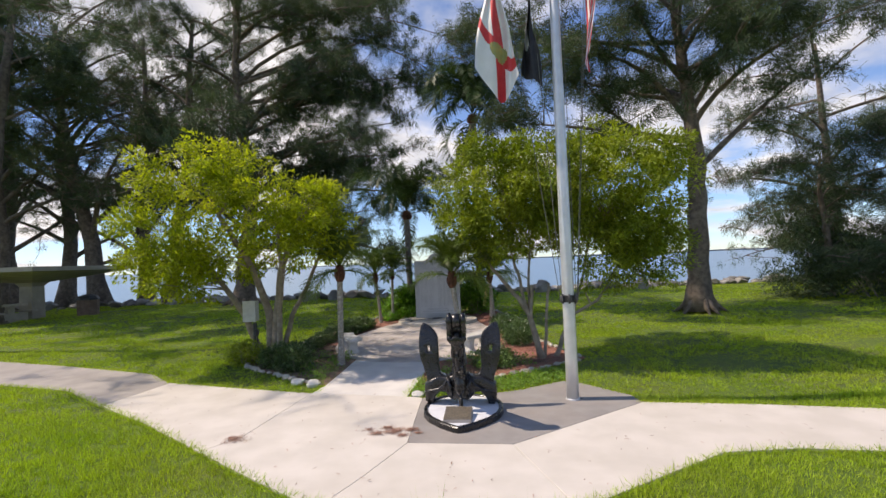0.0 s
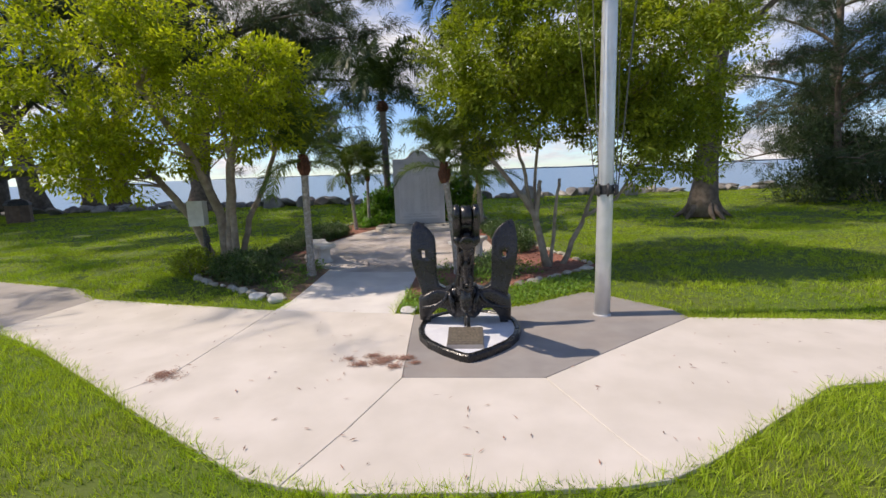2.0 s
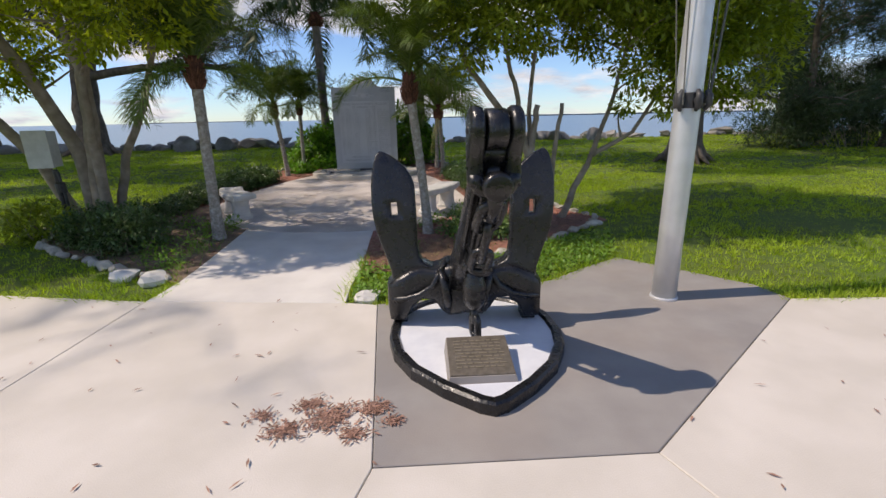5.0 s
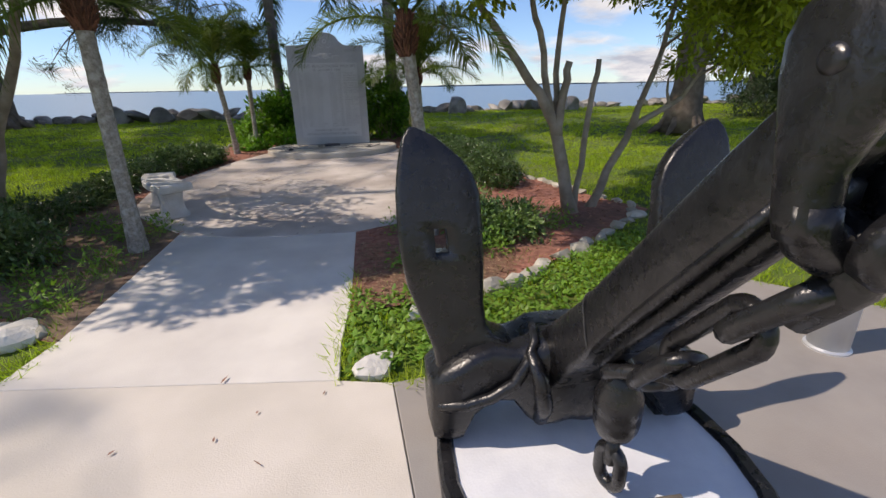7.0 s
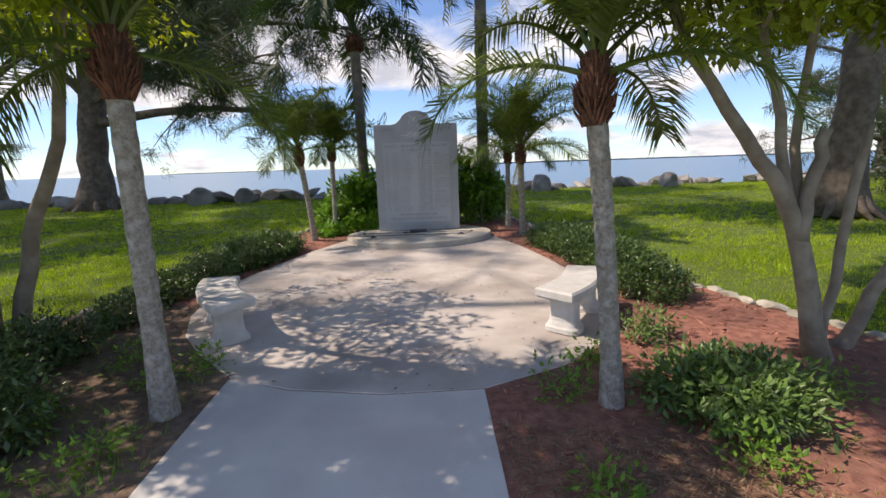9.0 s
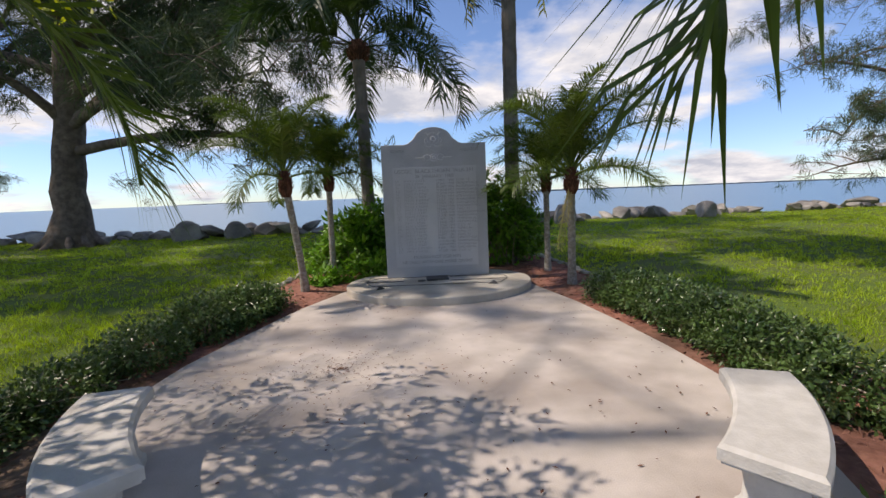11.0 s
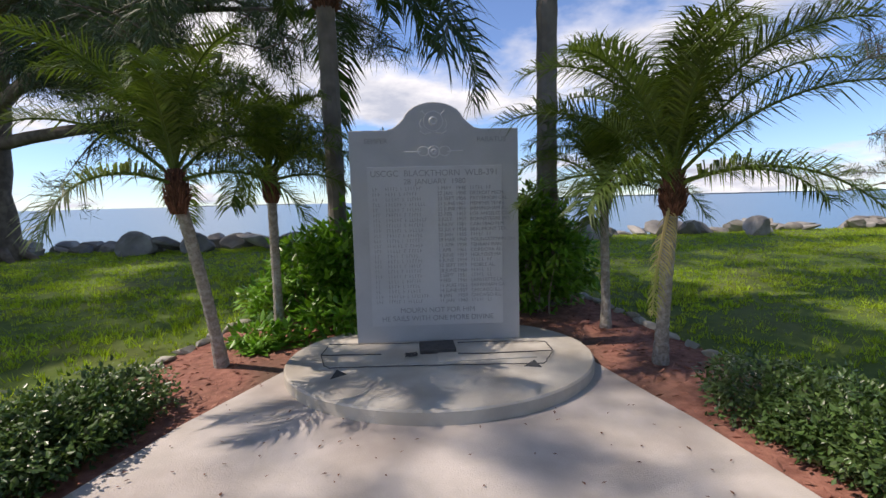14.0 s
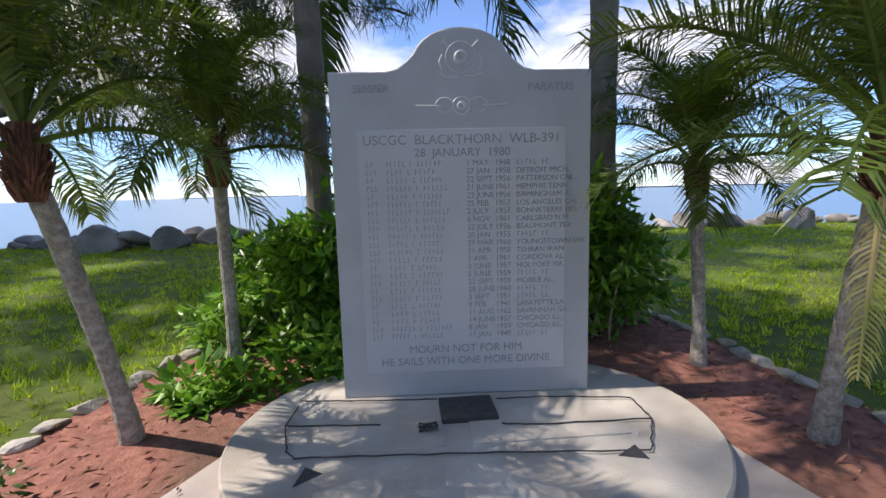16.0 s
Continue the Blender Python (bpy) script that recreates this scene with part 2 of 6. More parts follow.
def water_material():
    m = bpy.data.materials.new("bay_water")
    m.use_nodes = True
    ns, ln = m.node_tree.nodes, m.node_tree.links
    b = ns["Principled BSDF"]
    geo, scl = ns.new("ShaderNodeNewGeometry"), ns.new("ShaderNodeVectorMath")
    scl.operation = "MULTIPLY"
    scl.inputs[1].default_value = (0.5, 1.1, 1)
    ln.new(geo.outputs["Position"], scl.inputs[0])
    n = ns.new("ShaderNodeTexNoise")
    n.inputs["Scale"].default_value, n.inputs["Detail"].default_value = 1.4, 7
    ln.new(scl.outputs[0], n.inputs["Vector"])
    bp = ns.new("ShaderNodeBump")
    bp.inputs["Strength"].default_value, bp.inputs["Distance"].default_value = 0.7, 0.12
    ln.new(n.outputs[0], bp.inputs["Height"])
    ln.new(bp.outputs[0], b.inputs["Normal"])
    b.inputs["Base Color"].default_value = (0.10, 0.20, 0.31, 1)
    b.inputs["Roughness"].default_value = 0.28
    b.inputs["IOR"].default_value = 1.33
    return m


M["water"] = water_material()


# ---- mesh helpers ----
class Geo:
    """Vertices and faces that are gathered before they become a mesh."""

    def __init__(self):
        self.v, self.f = [], []

    def add(self, verts, faces):
        n = len(self.v)
        self.v += [tuple(p) for p in verts]
        self.f += [tuple(i + n for i in f) for f in faces]
        return self

    def tube(self, pts, radii, n=8, caps=True, closed=False, flat=1.0):
        pts = [Vector(p) for p in pts]
        k = len(pts)
        radii = [radii] * k if isinstance(radii, (int, float)) else radii
        rings, ref = [], None
        for i, p in enumerate(pts):
            a = pts[(i - 1) % k] if closed or i else pts[i]
            b = pts[(i + 1) % k] if closed or i < k - 1 else pts[i]
            d = (b - a).normalized()
            if ref is None:
                ref = d.orthogonal().normalized() if abs(d.z) > 0.9 else d.cross(Vector((0, 0, 1))).normalized()
            ref = (ref - d * ref.dot(d)).normalized()
            s = d.cross(ref)
            rings += [p + radii[i] * (math.cos(t) * ref + flat * math.sin(t) * s) for t in (2 * math.pi * j / n for j in range(n))]
        faces = []
        for i in range(k if closed else k - 1):
            o, q = i * n, ((i + 1) % k) * n
            faces += [(o + j, o + (j + 1) % n, q + (j + 1) % n, q + j) for j in range(n)]
        if caps and not closed:
            faces += [tuple(range(n - 1, -1, -1)), tuple(range((k - 1) * n, k * n))]
        return self.add(rings, faces)

    def lathe(self, profile, n=16, at=(0, 0, 0)):
        v = [(at[0] + r * math.cos(2 * math.pi * j / n), at[1] + r * math.sin(2 * math.pi * j / n), at[2] + z) for r, z in profile for j in range(n)]
        f = [(i * n + j, i * n + (j + 1) % n, (i + 1) * n + (j + 1) % n, (i + 1) * n + j) for i in range(len(profile) - 1) for j in range(n)]
        f += [tuple(range(n - 1, -1, -1)), tuple(range((len(profile) - 1) * n, len(profile) * n))]
        return self.add(v, f)

    def box(self, size, m=None, bevel=0.0):
        bm = bmesh.new()
        bmesh.ops.create_cube(bm, size=1.0)
        for v in bm.verts:
            v.co = Vector((v.co.x * size[0], v.co.y * size[1], v.co.z * size[2]))
        if bevel:
            bmesh.ops.bevel(bm, geom=bm.edges[:], offset=bevel, segments=2, affect="EDGES", profile=0.7)
        if m is not None:
            bm.transform(m)
        bm.verts.index_update()
        self.add([v.co for v in bm.verts], [[v.index for v in f.verts] for f in bm.faces])
        bm.free()
        return self

    def prism(self, poly, z_low, z_top, chamfer=0.0):
        """A plate with an outline; z_top may be a function of y."""
        top = z_top if callable(z_top) else (lambda y: z_top)
        n = len(poly)
        inner = shrink(poly, chamfer) if chamfer else poly
        v = [(x, y, z_low) for x, y in poly] + [(x, y, top(y) - chamfer) for x, y in poly] + [(x, y, top(y)) for x, y in inner]
        f = [tuple(range(n - 1, -1, -1)), tuple(range(2 * n, 3 * n))]
        for k in (0, n):
            f += [(k + i, k + (i + 1) % n, k + n + (i + 1) % n, k + n + i) for i in range(n)]
        return self.add(v, f)

    def mesh(self, name, smooth=False):
        me = bpy.data.meshes.new(name)
        me.from_pydata(self.v, [], self.f)
        if smooth:
            me.polygons.foreach_set("use_smooth", [True] * len(me.polygons))
        return me


def shrink(poly, d):
    """The outline moved inward by d (anticlockwise outlines)."""
    out, n = [], len(poly)
    for i in range(n):
        p0, p1, p2 = (Vector(poly[j % n]) for j in (i - 1, i, i + 1))
        a, b = (p1 - p0).normalized(), (p2 - p1).normalized()
        na, nb = Vector((-a.y, a.x)), Vector((-b.y, b.x))
        s = (na + nb)
        s = s / max(0.4, 1 + na.dot(nb))
        out.append(tuple(p1 + s * d))
    return out


def ccw(poly):
    s = sum(a[0] * b[1] - b[0] * a[1] for a, b in zip(poly, poly[1:] + poly[:1]))
    return list(poly) if s > 0 else list(poly)[::-1]


def inside(px, py, poly):
    """Which of the points lie in the outline."""
    hit = np.zeros(len(px), bool)
    for (x1, y1), (x2, y2) in zip(poly, poly[1:] + poly[:1]):
        if y1 != y2:
            hit ^= ((y1 > py) != (y2 > py)) & (px < (x2 - x1) * (py - y1) / (y2 - y1) + x1)
    return hit


def shared(name, data, material, parent=None, m=None, label="", category="", group="", kind=""):
    ob = new(name, data)
    if material is not None and not data.materials:
        data.materials.append(material)
    if parent is not None:
        ob.parent = parent
    if m is not None:
        ob.matrix_basis = m
    return tagged(ob, label, category, group, kind)


def part(name, geo, material, parent=None, label="", smooth=False, **tags):
    return shared(name, geo.mesh(name, smooth), material, parent, None, label, **tags)


def thing(name, label, category, at=(0, 0, 0), group="", kind="", turn=0.0):
    ob = new(name)
    ob.empty_display_size = 0.1
    ob.matrix_basis = pose(*at, 0, 0, turn)
    return tagged(ob, label, category, group, kind)


def mesh_np(name, verts, faces, smooth=False):
    """A mesh from arrays: verts n x 3, faces m x k."""
    me = bpy.data.meshes.new(name)
    k = faces.shape[1]
    me.vertices.add(len(verts))
    me.vertices.foreach_set("co", np.ascontiguousarray(verts, np.float32).ravel())
    me.loops.add(faces.size)
    me.loops.foreach_set("vertex_index", np.ascontiguousarray(faces, np.int32).ravel())
    me.polygons.add(len(faces))
    me.polygons.foreach_set("loop_start", np.arange(0, faces.size, k, dtype=np.int32))
    if smooth:
        me.polygons.foreach_set("use_smooth", np.ones(len(faces), bool))
    me.update(calc_edges=True)
    return me


def unit(a):
    return a / np.maximum(np.linalg.norm(a, axis=1, keepdims=True), 1e-9)


def leaves_np(at, way, side, length, width, fold=0.25):
    """Pointed leaves, each of four corners and folded along its middle."""
    n = len(at)
    up = unit(np.cross(way, side))
    length, width = np.reshape(length, (-1, 1)), np.reshape(width, (-1, 1))
    mid = at + way * length * 0.45
    v = np.stack([at, mid + side * width * 0.5 + up * width * fold, at + way * length, mid - side * width * 0.5 + up * width * fold], 1).reshape(-1, 3)
    i = np.arange(n)[:, None] * 4
    return v, np.concatenate([i + (0, 1, 2), i + (0, 2, 3)], 0)


def blades_np(at, way, side, length, width):
    """Slim three-cornered blades or needles."""
    length, width = np.reshape(length, (-1, 1)), np.reshape(width, (-1, 1))
    v = np.stack([at - side * width * 0.5, at + side * width * 0.5, at + way * length], 1).reshape(-1, 3)
    return v, np.arange(len(at) * 3).reshape(-1, 3)


def rand_dirs(rng, n):
    return unit(rng.normal(size=(n, 3)))


def curve(p, q, bend, k=6):
    """Points from p to q along a bow."""
    p, q, bend = Vector(p), Vector(q), Vector(bend)
    return [p.lerp(q, t) + bend * (4 * t * (1 - t)) for t in (i / (k - 1) for i in range(k))]


def interp(y, ys, zs):
    return float(np.interp(y, ys, zs))


GROUND_Y = (-60, 8, 10, 14.4, 15.6, 17, 20, 25.0, 27, 30, 60, 3200)
GROUND_Z = (-0.03, -0.03, -0.027, 0.026, 0.052, 0.10, 0.19, 0.25, 0.0, -1.6, -2.5, -3.0)


def ground_z(y):
    return interp(y, GROUND_Y, GROUND_Z)


def patio_z(y):
    return 0.085 * (y - 9.9) / 5.7


# ---- ground, water, walks ----
def build_ground():
    xs = [-3200, -200, -60] + [i * 1.0 for i in range(-40, 41)] + [60, 200, 3200]
    ys = [-3200, -200, -60, -20] + [i * 0.5 for i in range(-10, 70)] + [40, 60, 200, 3200]
    g = Geo()
    rng = np.random.default_rng(3)
    v = [(x, y, (ground_z(y) if y > -60 else -0.03) + (0.012 * rng.normal() if 8 < y < 27 and abs(x) < 40 and not (-4.5 < x < 3) else 0)) for y in ys for x in xs]
    n = len(xs)
    g.add(v, [(j * n + i, j * n + i + 1, (j + 1) * n + i + 1, (j + 1) * n + i) for j in range(len(ys) - 1) for i in range(n - 1)])
    part("ground", g, M["soil"], None, "green park lawn running down to the shore", True, category="ground", kind="structure")
    w = Geo().add([(-3600, 26.5, -0.55), (3600, 26.5, -0.55), (3600, 3500, -0.55), (-3600, 3500, -0.55)], [(0, 1, 2, 3)])
    part("water", w, M["water"], None, "calm blue-grey bay water", category="water", kind="structure")
    s = Geo()
    rng = np.random.default_rng(5)
    for x0, x1, y, h in ((150, 3300, 2600, 7.0), (-1500, -700, 3100, 4.0)):
        n = 60
        top = [(x0 + (x1 - x0) * i / n, y, h * (0.75 + 0.35 * rng.random()) * min(1, 6 * i / n + 0.25)) for i in range(n + 1)]
        low = [(x, y, -1) for x, _, _ in top]
        s.add(low + top, [(i, i + 1, n + 2 + i, n + 1 + i) for i in range(n)])
    part("backdrop", s, M["far_shore"], None, "low hazy shoreline across the bay", category="shoreline", kind="structure")


BED = ccw([(-2.0, 8.3), (-3.0, 9.0), (-4.1, 9.95), (-4.6, 10.8), (-4.2, 11.4), (-3.85, 12.1), (-3.4, 13.6), (-2.95, 15.5), (-2.75, 16.2), (-2.3, 17.4), (0, 17.9), (1.6, 17.7), (1.8, 16.4), (1.95, 15.3),
           (2.2, 13), (2.35, 11.5), (2.6, 10.4), (2.85, 9.8), (1.7, 9.0), (0.5, 8.3), (-0.1, 8.25), (-1.0, 8.2)])
PATIO = ccw([(-2.28, 10.69), (-1.89, 10.24), (-1.47, 10.04), (-0.88, 9.89), (-0.26, 9.87), (0.32, 10.1), (0.75, 10.42), (1.05, 10.8), (1.24, 11.3), (1.30, 11.9), (1.28, 12.6), (1.22, 13.35), (1.10, 14.2), (0.92, 15.0),
             (0.80, 15.6), (-1.62, 15.6), (-2.16, 14.55), (-2.5, 13.6), (-2.72, 12.9), (-2.82, 12.2), (-2.74, 11.6), (-2.56, 11.1)])
SLABS = {
    "west": ("old_concrete", [(-5.0, 8.8), (-5.87, 9.56), (-8.58, 10.6), (-11, 11.4), (-16, 13.0), (-15.5, 11.2), (-8.49, 9.01), (-6.64, 8.45), (-5.25, 7.5)]),
    "flare_west": ("white_concrete", [(-5.0, 8.8), (-5.25, 7.5), (-4.0, 6.7), (-2.6, 5.67), (-2.31, 6.1), (-2.05, 7.88), (-3.2, 8.22)]),
    "middle": ("white_concrete", [(-2.6, 5.67), (-2.0, 5.23), (-1.1, 4.6), (-0.85, 4.5), (-0.58, 5.04), (-0.26, 5.79), (-0.23, 7.47), (-0.47, 7.55), (-2.05, 7.88), (-2.31, 6.1)]),
    "front": ("white_concrete", [(-0.85, 4.5), (-0.5, 4.42), (0.3, 4.38), (1.0, 4.38), (1.3, 4.42), (1.16, 4.86), (0.92, 5.68), (-0.26, 5.79), (-0.58, 5.04)]),
    "east": ("white_concrete", [(1.3, 4.42), (1.6, 4.55), (2.2, 4.9), (3.0, 5.36), (3.77, 5.42), (4.5, 5.31), (8, 4.8), (16, 3.6), (16, 5.1), (8, 6.1), (5.6, 6.5), (4.2, 6.79), (2.84, 7.0), (0.92, 5.68), (1.16, 4.86)]),
    "anchor": ("grey_slab", [(-0.26, 5.79), (0.92, 5.68), (2.84, 7.0), (2.80, 7.3), (2.45, 7.77), (2.1, 8.2), (1.7, 8.0), (1.24, 7.72), (0.5, 7.5), (-0.23, 7.47)]),
    "path": ("path", [(-2.05, 7.88), (-0.47, 7.55), (-0.45, 7.9), (-0.38, 8.36), (-0.27, 9.87), (-0.88, 9.89), (-1.47, 10.04), (-1.91, 10.26), (-1.94, 8.9), (-1.97, 8.3)]),
}


def build_walks():
    labels = {"west": "weathered grey concrete sidewalk panel", "anchor": "grey coated concrete pad under the anchor", "path": "pale concrete path leading to the memorial"}
    names = {"west": "pavement_1", "flare_west": "pavement_2", "middle": "pavement_3", "front": "pavement_4", "east": "pavement_5", "anchor": "pavement_6", "path": "pavement_7"}
    for key, (material, poly) in SLABS.items():
        g = Geo().prism(shrink(ccw(poly), 0.002), -0.15, 0.002 if key == "anchor" else 0.0, 0.004)
        part(names[key], g, M[material], None, labels.get(key, "sun-bleached pale concrete sidewalk panel"), category="pavement", kind="structure")
    part("pavement_8", Geo().prism(shrink(PATIO, 0.006), -0.15, patio_z, 0.008), M["patio"], None, "round weathered concrete patio with leaf litter", category="patio", kind="structure")
    g = Geo()
    rng = np.random.default_rng(8)
    n = 12000
    x, y = rng.uniform(-4.7, 2.9, n), rng.uniform(8.2, 17.9, n)
    ok = inside(x, y, BED) & ~inside(x, y, PATIO) & ~inside(x, y, SLABS["path"][1])
    x, y = x[ok], y[ok]
    z = np.interp(y, GROUND_Y, GROUND_Z) + 0.022
    at = np.stack([x, y, z], 1)
    way = unit(np.stack([rng.normal(size=len(x)), rng.normal(size=len(x)), rng.uniform(-0.05, 0.35, len(x))], 1))
    side = unit(np.cross(way, rand_dirs(rng, len(x))))
    v, f = leaves_np(at, way, side, rng.uniform(0.03, 0.09, len(x)), rng.uniform(0.008, 0.022, len(x)), 0.1)
    poly = BED
    # the bed follows the rise of the ground in strips
    bm = bmesh.new()
    face = bm.faces.new([bm.verts.new((px, py, 0)) for px, py in poly])
    bmesh.ops.triangulate(bm, faces=[face])
    for i in range(18):
        bmesh.ops.bisect_plane(bm, geom=bm.verts[:] + bm.edges[:] + bm.faces[:], plane_co=(0, 8.5 + i * 0.52, 0), plane_no=(0, 1, 0))
    for vert in bm.verts:
        vert.co.z = ground_z(vert.co.y) + 0.022
    me = bpy.data.meshes.new("mulch_bed")
    bm.to_mesh(me)
    bm.free()
    bed = shared("mulch_bed", me, M["mulch"], None, None, "red bark mulch bed round the patio", "mulch bed", "", "structure")
    old = ccw([(-1.96, 8.28), (-3.0, 9.02), (-4.08, 9.97), (-4.56, 10.8), (-4.2, 11.36), (-3.85, 12.0), (-3.3, 12.0), (-2.80, 12.0), (-2.735, 11.6), (-2.555, 11.1), (-2.275, 10.69), (-1.905, 10.26), (-1.935, 8.9)])
    part("mulch_bed_2", Geo().add([(x, y, ground_z(y) + 0.028) for x, y in old], [tuple(range(len(old)))]), M["old_mulch"], None, "weathered brown mulch and soil under the tree", category="mulch bed", kind="structure")
    shared("chips", mesh_np("chips", v, f), M["chips"], None, None, "scattered red mulch chips", "mulch", "", "stuff")


def grass_field(name, rng, box, per_m2, height, width, lean, avoid, keep=None, material="grass"):
    x0, x1, y0, y1 = box
    tuft = 9
    k = int((x1 - x0) * (y1 - y0) * per_m2 / tuft)
    cx, cy = rng.uniform(x0, x1, k), rng.uniform(y0, y1, k)
    n = k * tuft
    off = rng.normal(size=(n, 2)) * 0.022
    x, y = np.repeat(cx, tuft) + off[:, 0], np.repeat(cy, tuft) + off[:, 1]
    size = np.repeat(rng.uniform(0.65, 1.35, k), tuft)
    ok = np.ones(n, bool)
    for poly in avoid:
        ok &= ~inside(x, y, poly)
    if keep is not None:
        ok &= inside(x, y, keep)
    x, y, off, size = x[ok], y[ok], off[ok], size[ok]
    n = len(x)
    z = np.interp(y, GROUND_Y, GROUND_Z) - 0.01
    way = unit(np.stack([rng.normal(size=n) * lean * 0.6 + off[:, 0] * 22 * lean, rng.normal(size=n) * lean * 0.6 + off[:, 1] * 22 * lean, np.ones(n)], 1))
    a = rng.uniform(0, math.pi, n)
    side = np.stack([np.cos(a), np.sin(a), np.zeros(n)], 1)
    tall = 1 + 0.35 * np.sin(x * 1.7 + 2 * np.sin(y * 0.9)) * np.sin(y * 1.3 + x * 0.4)
    v, f = blades_np(np.stack([x, y, z], 1), way, side, rng.uniform(*height, n) * tall * size, rng.uniform(*width, n))
    shared(name, mesh_np(name, v, f), M[material], None, None, "mown green lawn grass", "grass", "", "stuff")


def build_grass():
    rng = np.random.default_rng(11)
    hard = [ccw(p) for _, p in SLABS.values()] + [PATIO, BED]
    grass_field("grass", rng, (-10, 10, 1.5, 7.2), 3400, (0.05, 0.11), (0.005, 0.010), 0.6, hard)
    grass_field("grass", rng, (-15, -1.6, 7.2, 15), 1700, (0.04, 0.075), (0.008, 0.014), 0.6, hard)
    grass_field("grass", rng, (-0.5, 16, 5.0, 14), 1500, (0.04, 0.075), (0.008, 0.014), 0.6, hard)
    grass_field("grass", rng, (-24, -1.6, 15, 25.5), 700, (0.04, 0.08), (0.012, 0.022), 0.6, hard)
    grass_field("grass", rng, (-2, 24, 14, 25.5), 650, (0.04, 0.08), (0.012, 0.022), 0.6, hard)
    # longer fringe that hangs over the edges of the walk
    lines = ([(-11, 11.4), (-8.58, 10.6), (-5.87, 9.56), (-5.0, 8.8), (-3.2, 8.22), (-2.05, 7.88)], [(-8.49, 9.01), (-6.64, 8.45), (-5.25, 7.5), (-4.0, 6.7), (-2.6, 5.67), (-2.0, 5.23), (-1.1, 4.6), (-0.5, 4.42), (0.3, 4.38), (1.0, 4.38), (1.6, 4.55), (2.2, 4.9), (3.0, 5.36), (3.77, 5.42), (4.5, 5.31), (8, 4.8)],
             [(-0.23, 7.47), (0.5, 7.5), (1.24, 7.72), (1.7, 8.0), (2.1, 8.2), (2.45, 7.77), (2.8, 7.3), (2.84, 7.0), (4.2, 6.79), (5.6, 6.5), (8, 6.1)], [(-0.47, 7.55), (-0.45, 7.9), (-0.38, 8.36), (-0.36, 8.8)], [(-1.97, 8.3), (-2.05, 7.9)])
    at = []
    for line in lines:
        for (xa, ya), (xb, yb) in zip(line, line[1:]):
            k = int(math.hypot(xb - xa, yb - ya) * 260)
            t = rng.random(k)
            at.append(np.stack([xa + (xb - xa) * t, ya + (yb - ya) * t], 1) + rng.normal(size=(k, 2)) * 0.03)
    at = np.concatenate(at)
    at = np.concatenate([at, np.full((len(at), 1), -0.02)], 1)
    way = unit(np.concatenate([rng.normal(size=(len(at), 2)) * 0.9, np.ones((len(at), 1)) * 0.75], 1))
    v, f = blades_np(at, way, unit(np.cross(way, rand_dirs(rng, len(at)))), rng.uniform(0.05, 0.13, len(at)), rng.uniform(0.005, 0.010, len(at)))
    shared("grass_fringe", mesh_np("grass_fringe", v, f), M["grass"], None, None, "ragged grass fringe along the sidewalk", "grass", "", "stuff")
    grass_field("tall_grass", rng, (-1.5, 2.6, 3.5, 4.9), 90, (0.12, 0.24), (0.003, 0.006), 0.45, hard)
    beds = [ccw(p) for _, p in SLABS.values()] + [PATIO]
    left = ccw([(-2.0, 8.3), (-3.0, 9.0), (-4.1, 9.95), (-4.4, 10.8), (-2.9, 11.2), (-2.3, 10.7), (-1.93, 10.2)])
    grass_field("weeds", rng, (-4.5, -1.8, 8.2, 11.4), 650, (0.04, 0.11), (0.006, 0.012), 0.8, beds, left, "weed")
    grass_field("weeds", rng, (-0.4, 1.5, 8.2, 10.2), 260, (0.03, 0.09), (0.006, 0.012), 0.8, beds, ccw([(-0.4, 8.2), (0.6, 8.3), (1.3, 8.9), (0.6, 9.3), (-0.3, 9.2)]), "weed")
    edge = ccw([(-0.40, 8.05), (0.55, 8.12), (1.8, 8.85), (2.6, 9.5), (2.4, 9.75), (1.4, 9.15), (0.5, 8.75), (-0.34, 8.95)])
    grass_field("weeds", rng, (-0.4, 2.6, 8.0, 9.8), 420, (0.03, 0.08), (0.006, 0.013), 0.9, beds, edge, "weed")
    # broad-leaved ground cover between the path, the pad and the bed
    wedge = ccw([(-0.45, 7.58), (0.5, 7.55), (1.25, 7.76), (2.1, 8.25), (2.6, 9.3), (1.7, 8.9), (0.5, 8.25), (-0.38, 8.5)])
    n = 9000
    x, y = rng.uniform(-0.5, 2.7, n), rng.uniform(7.5, 9.4, n)
    ok = inside(x, y, wedge)
    x, y = x[ok], y[ok]
    at = np.stack([x, y, np.full(len(x), -0.02) + rng.uniform(0.0, 0.07, len(x))], 1)
    way = unit(np.stack([rng.normal(size=len(x)), rng.normal(size=len(x)), rng.uniform(0.0, 0.8, len(x))], 1))
    v, f = leaves_np(at, way, unit(np.cross(way, (0.01, 0.02, 1.0))), rng.uniform(0.03, 0.06, len(x)), rng.uniform(0.02, 0.035, len(x)))
    shared("ground_cover", mesh_np("ground_cover", v, f), M["weed"], None, None, "bright green broad-leaved ground cover", "ground cover", "", "stuff")


# ---- memorial ----
MON = Matrix.Translation((-0.412, 15.715, 0.165)) @ pose(0, 0, 0, 0, 0, -2.7)


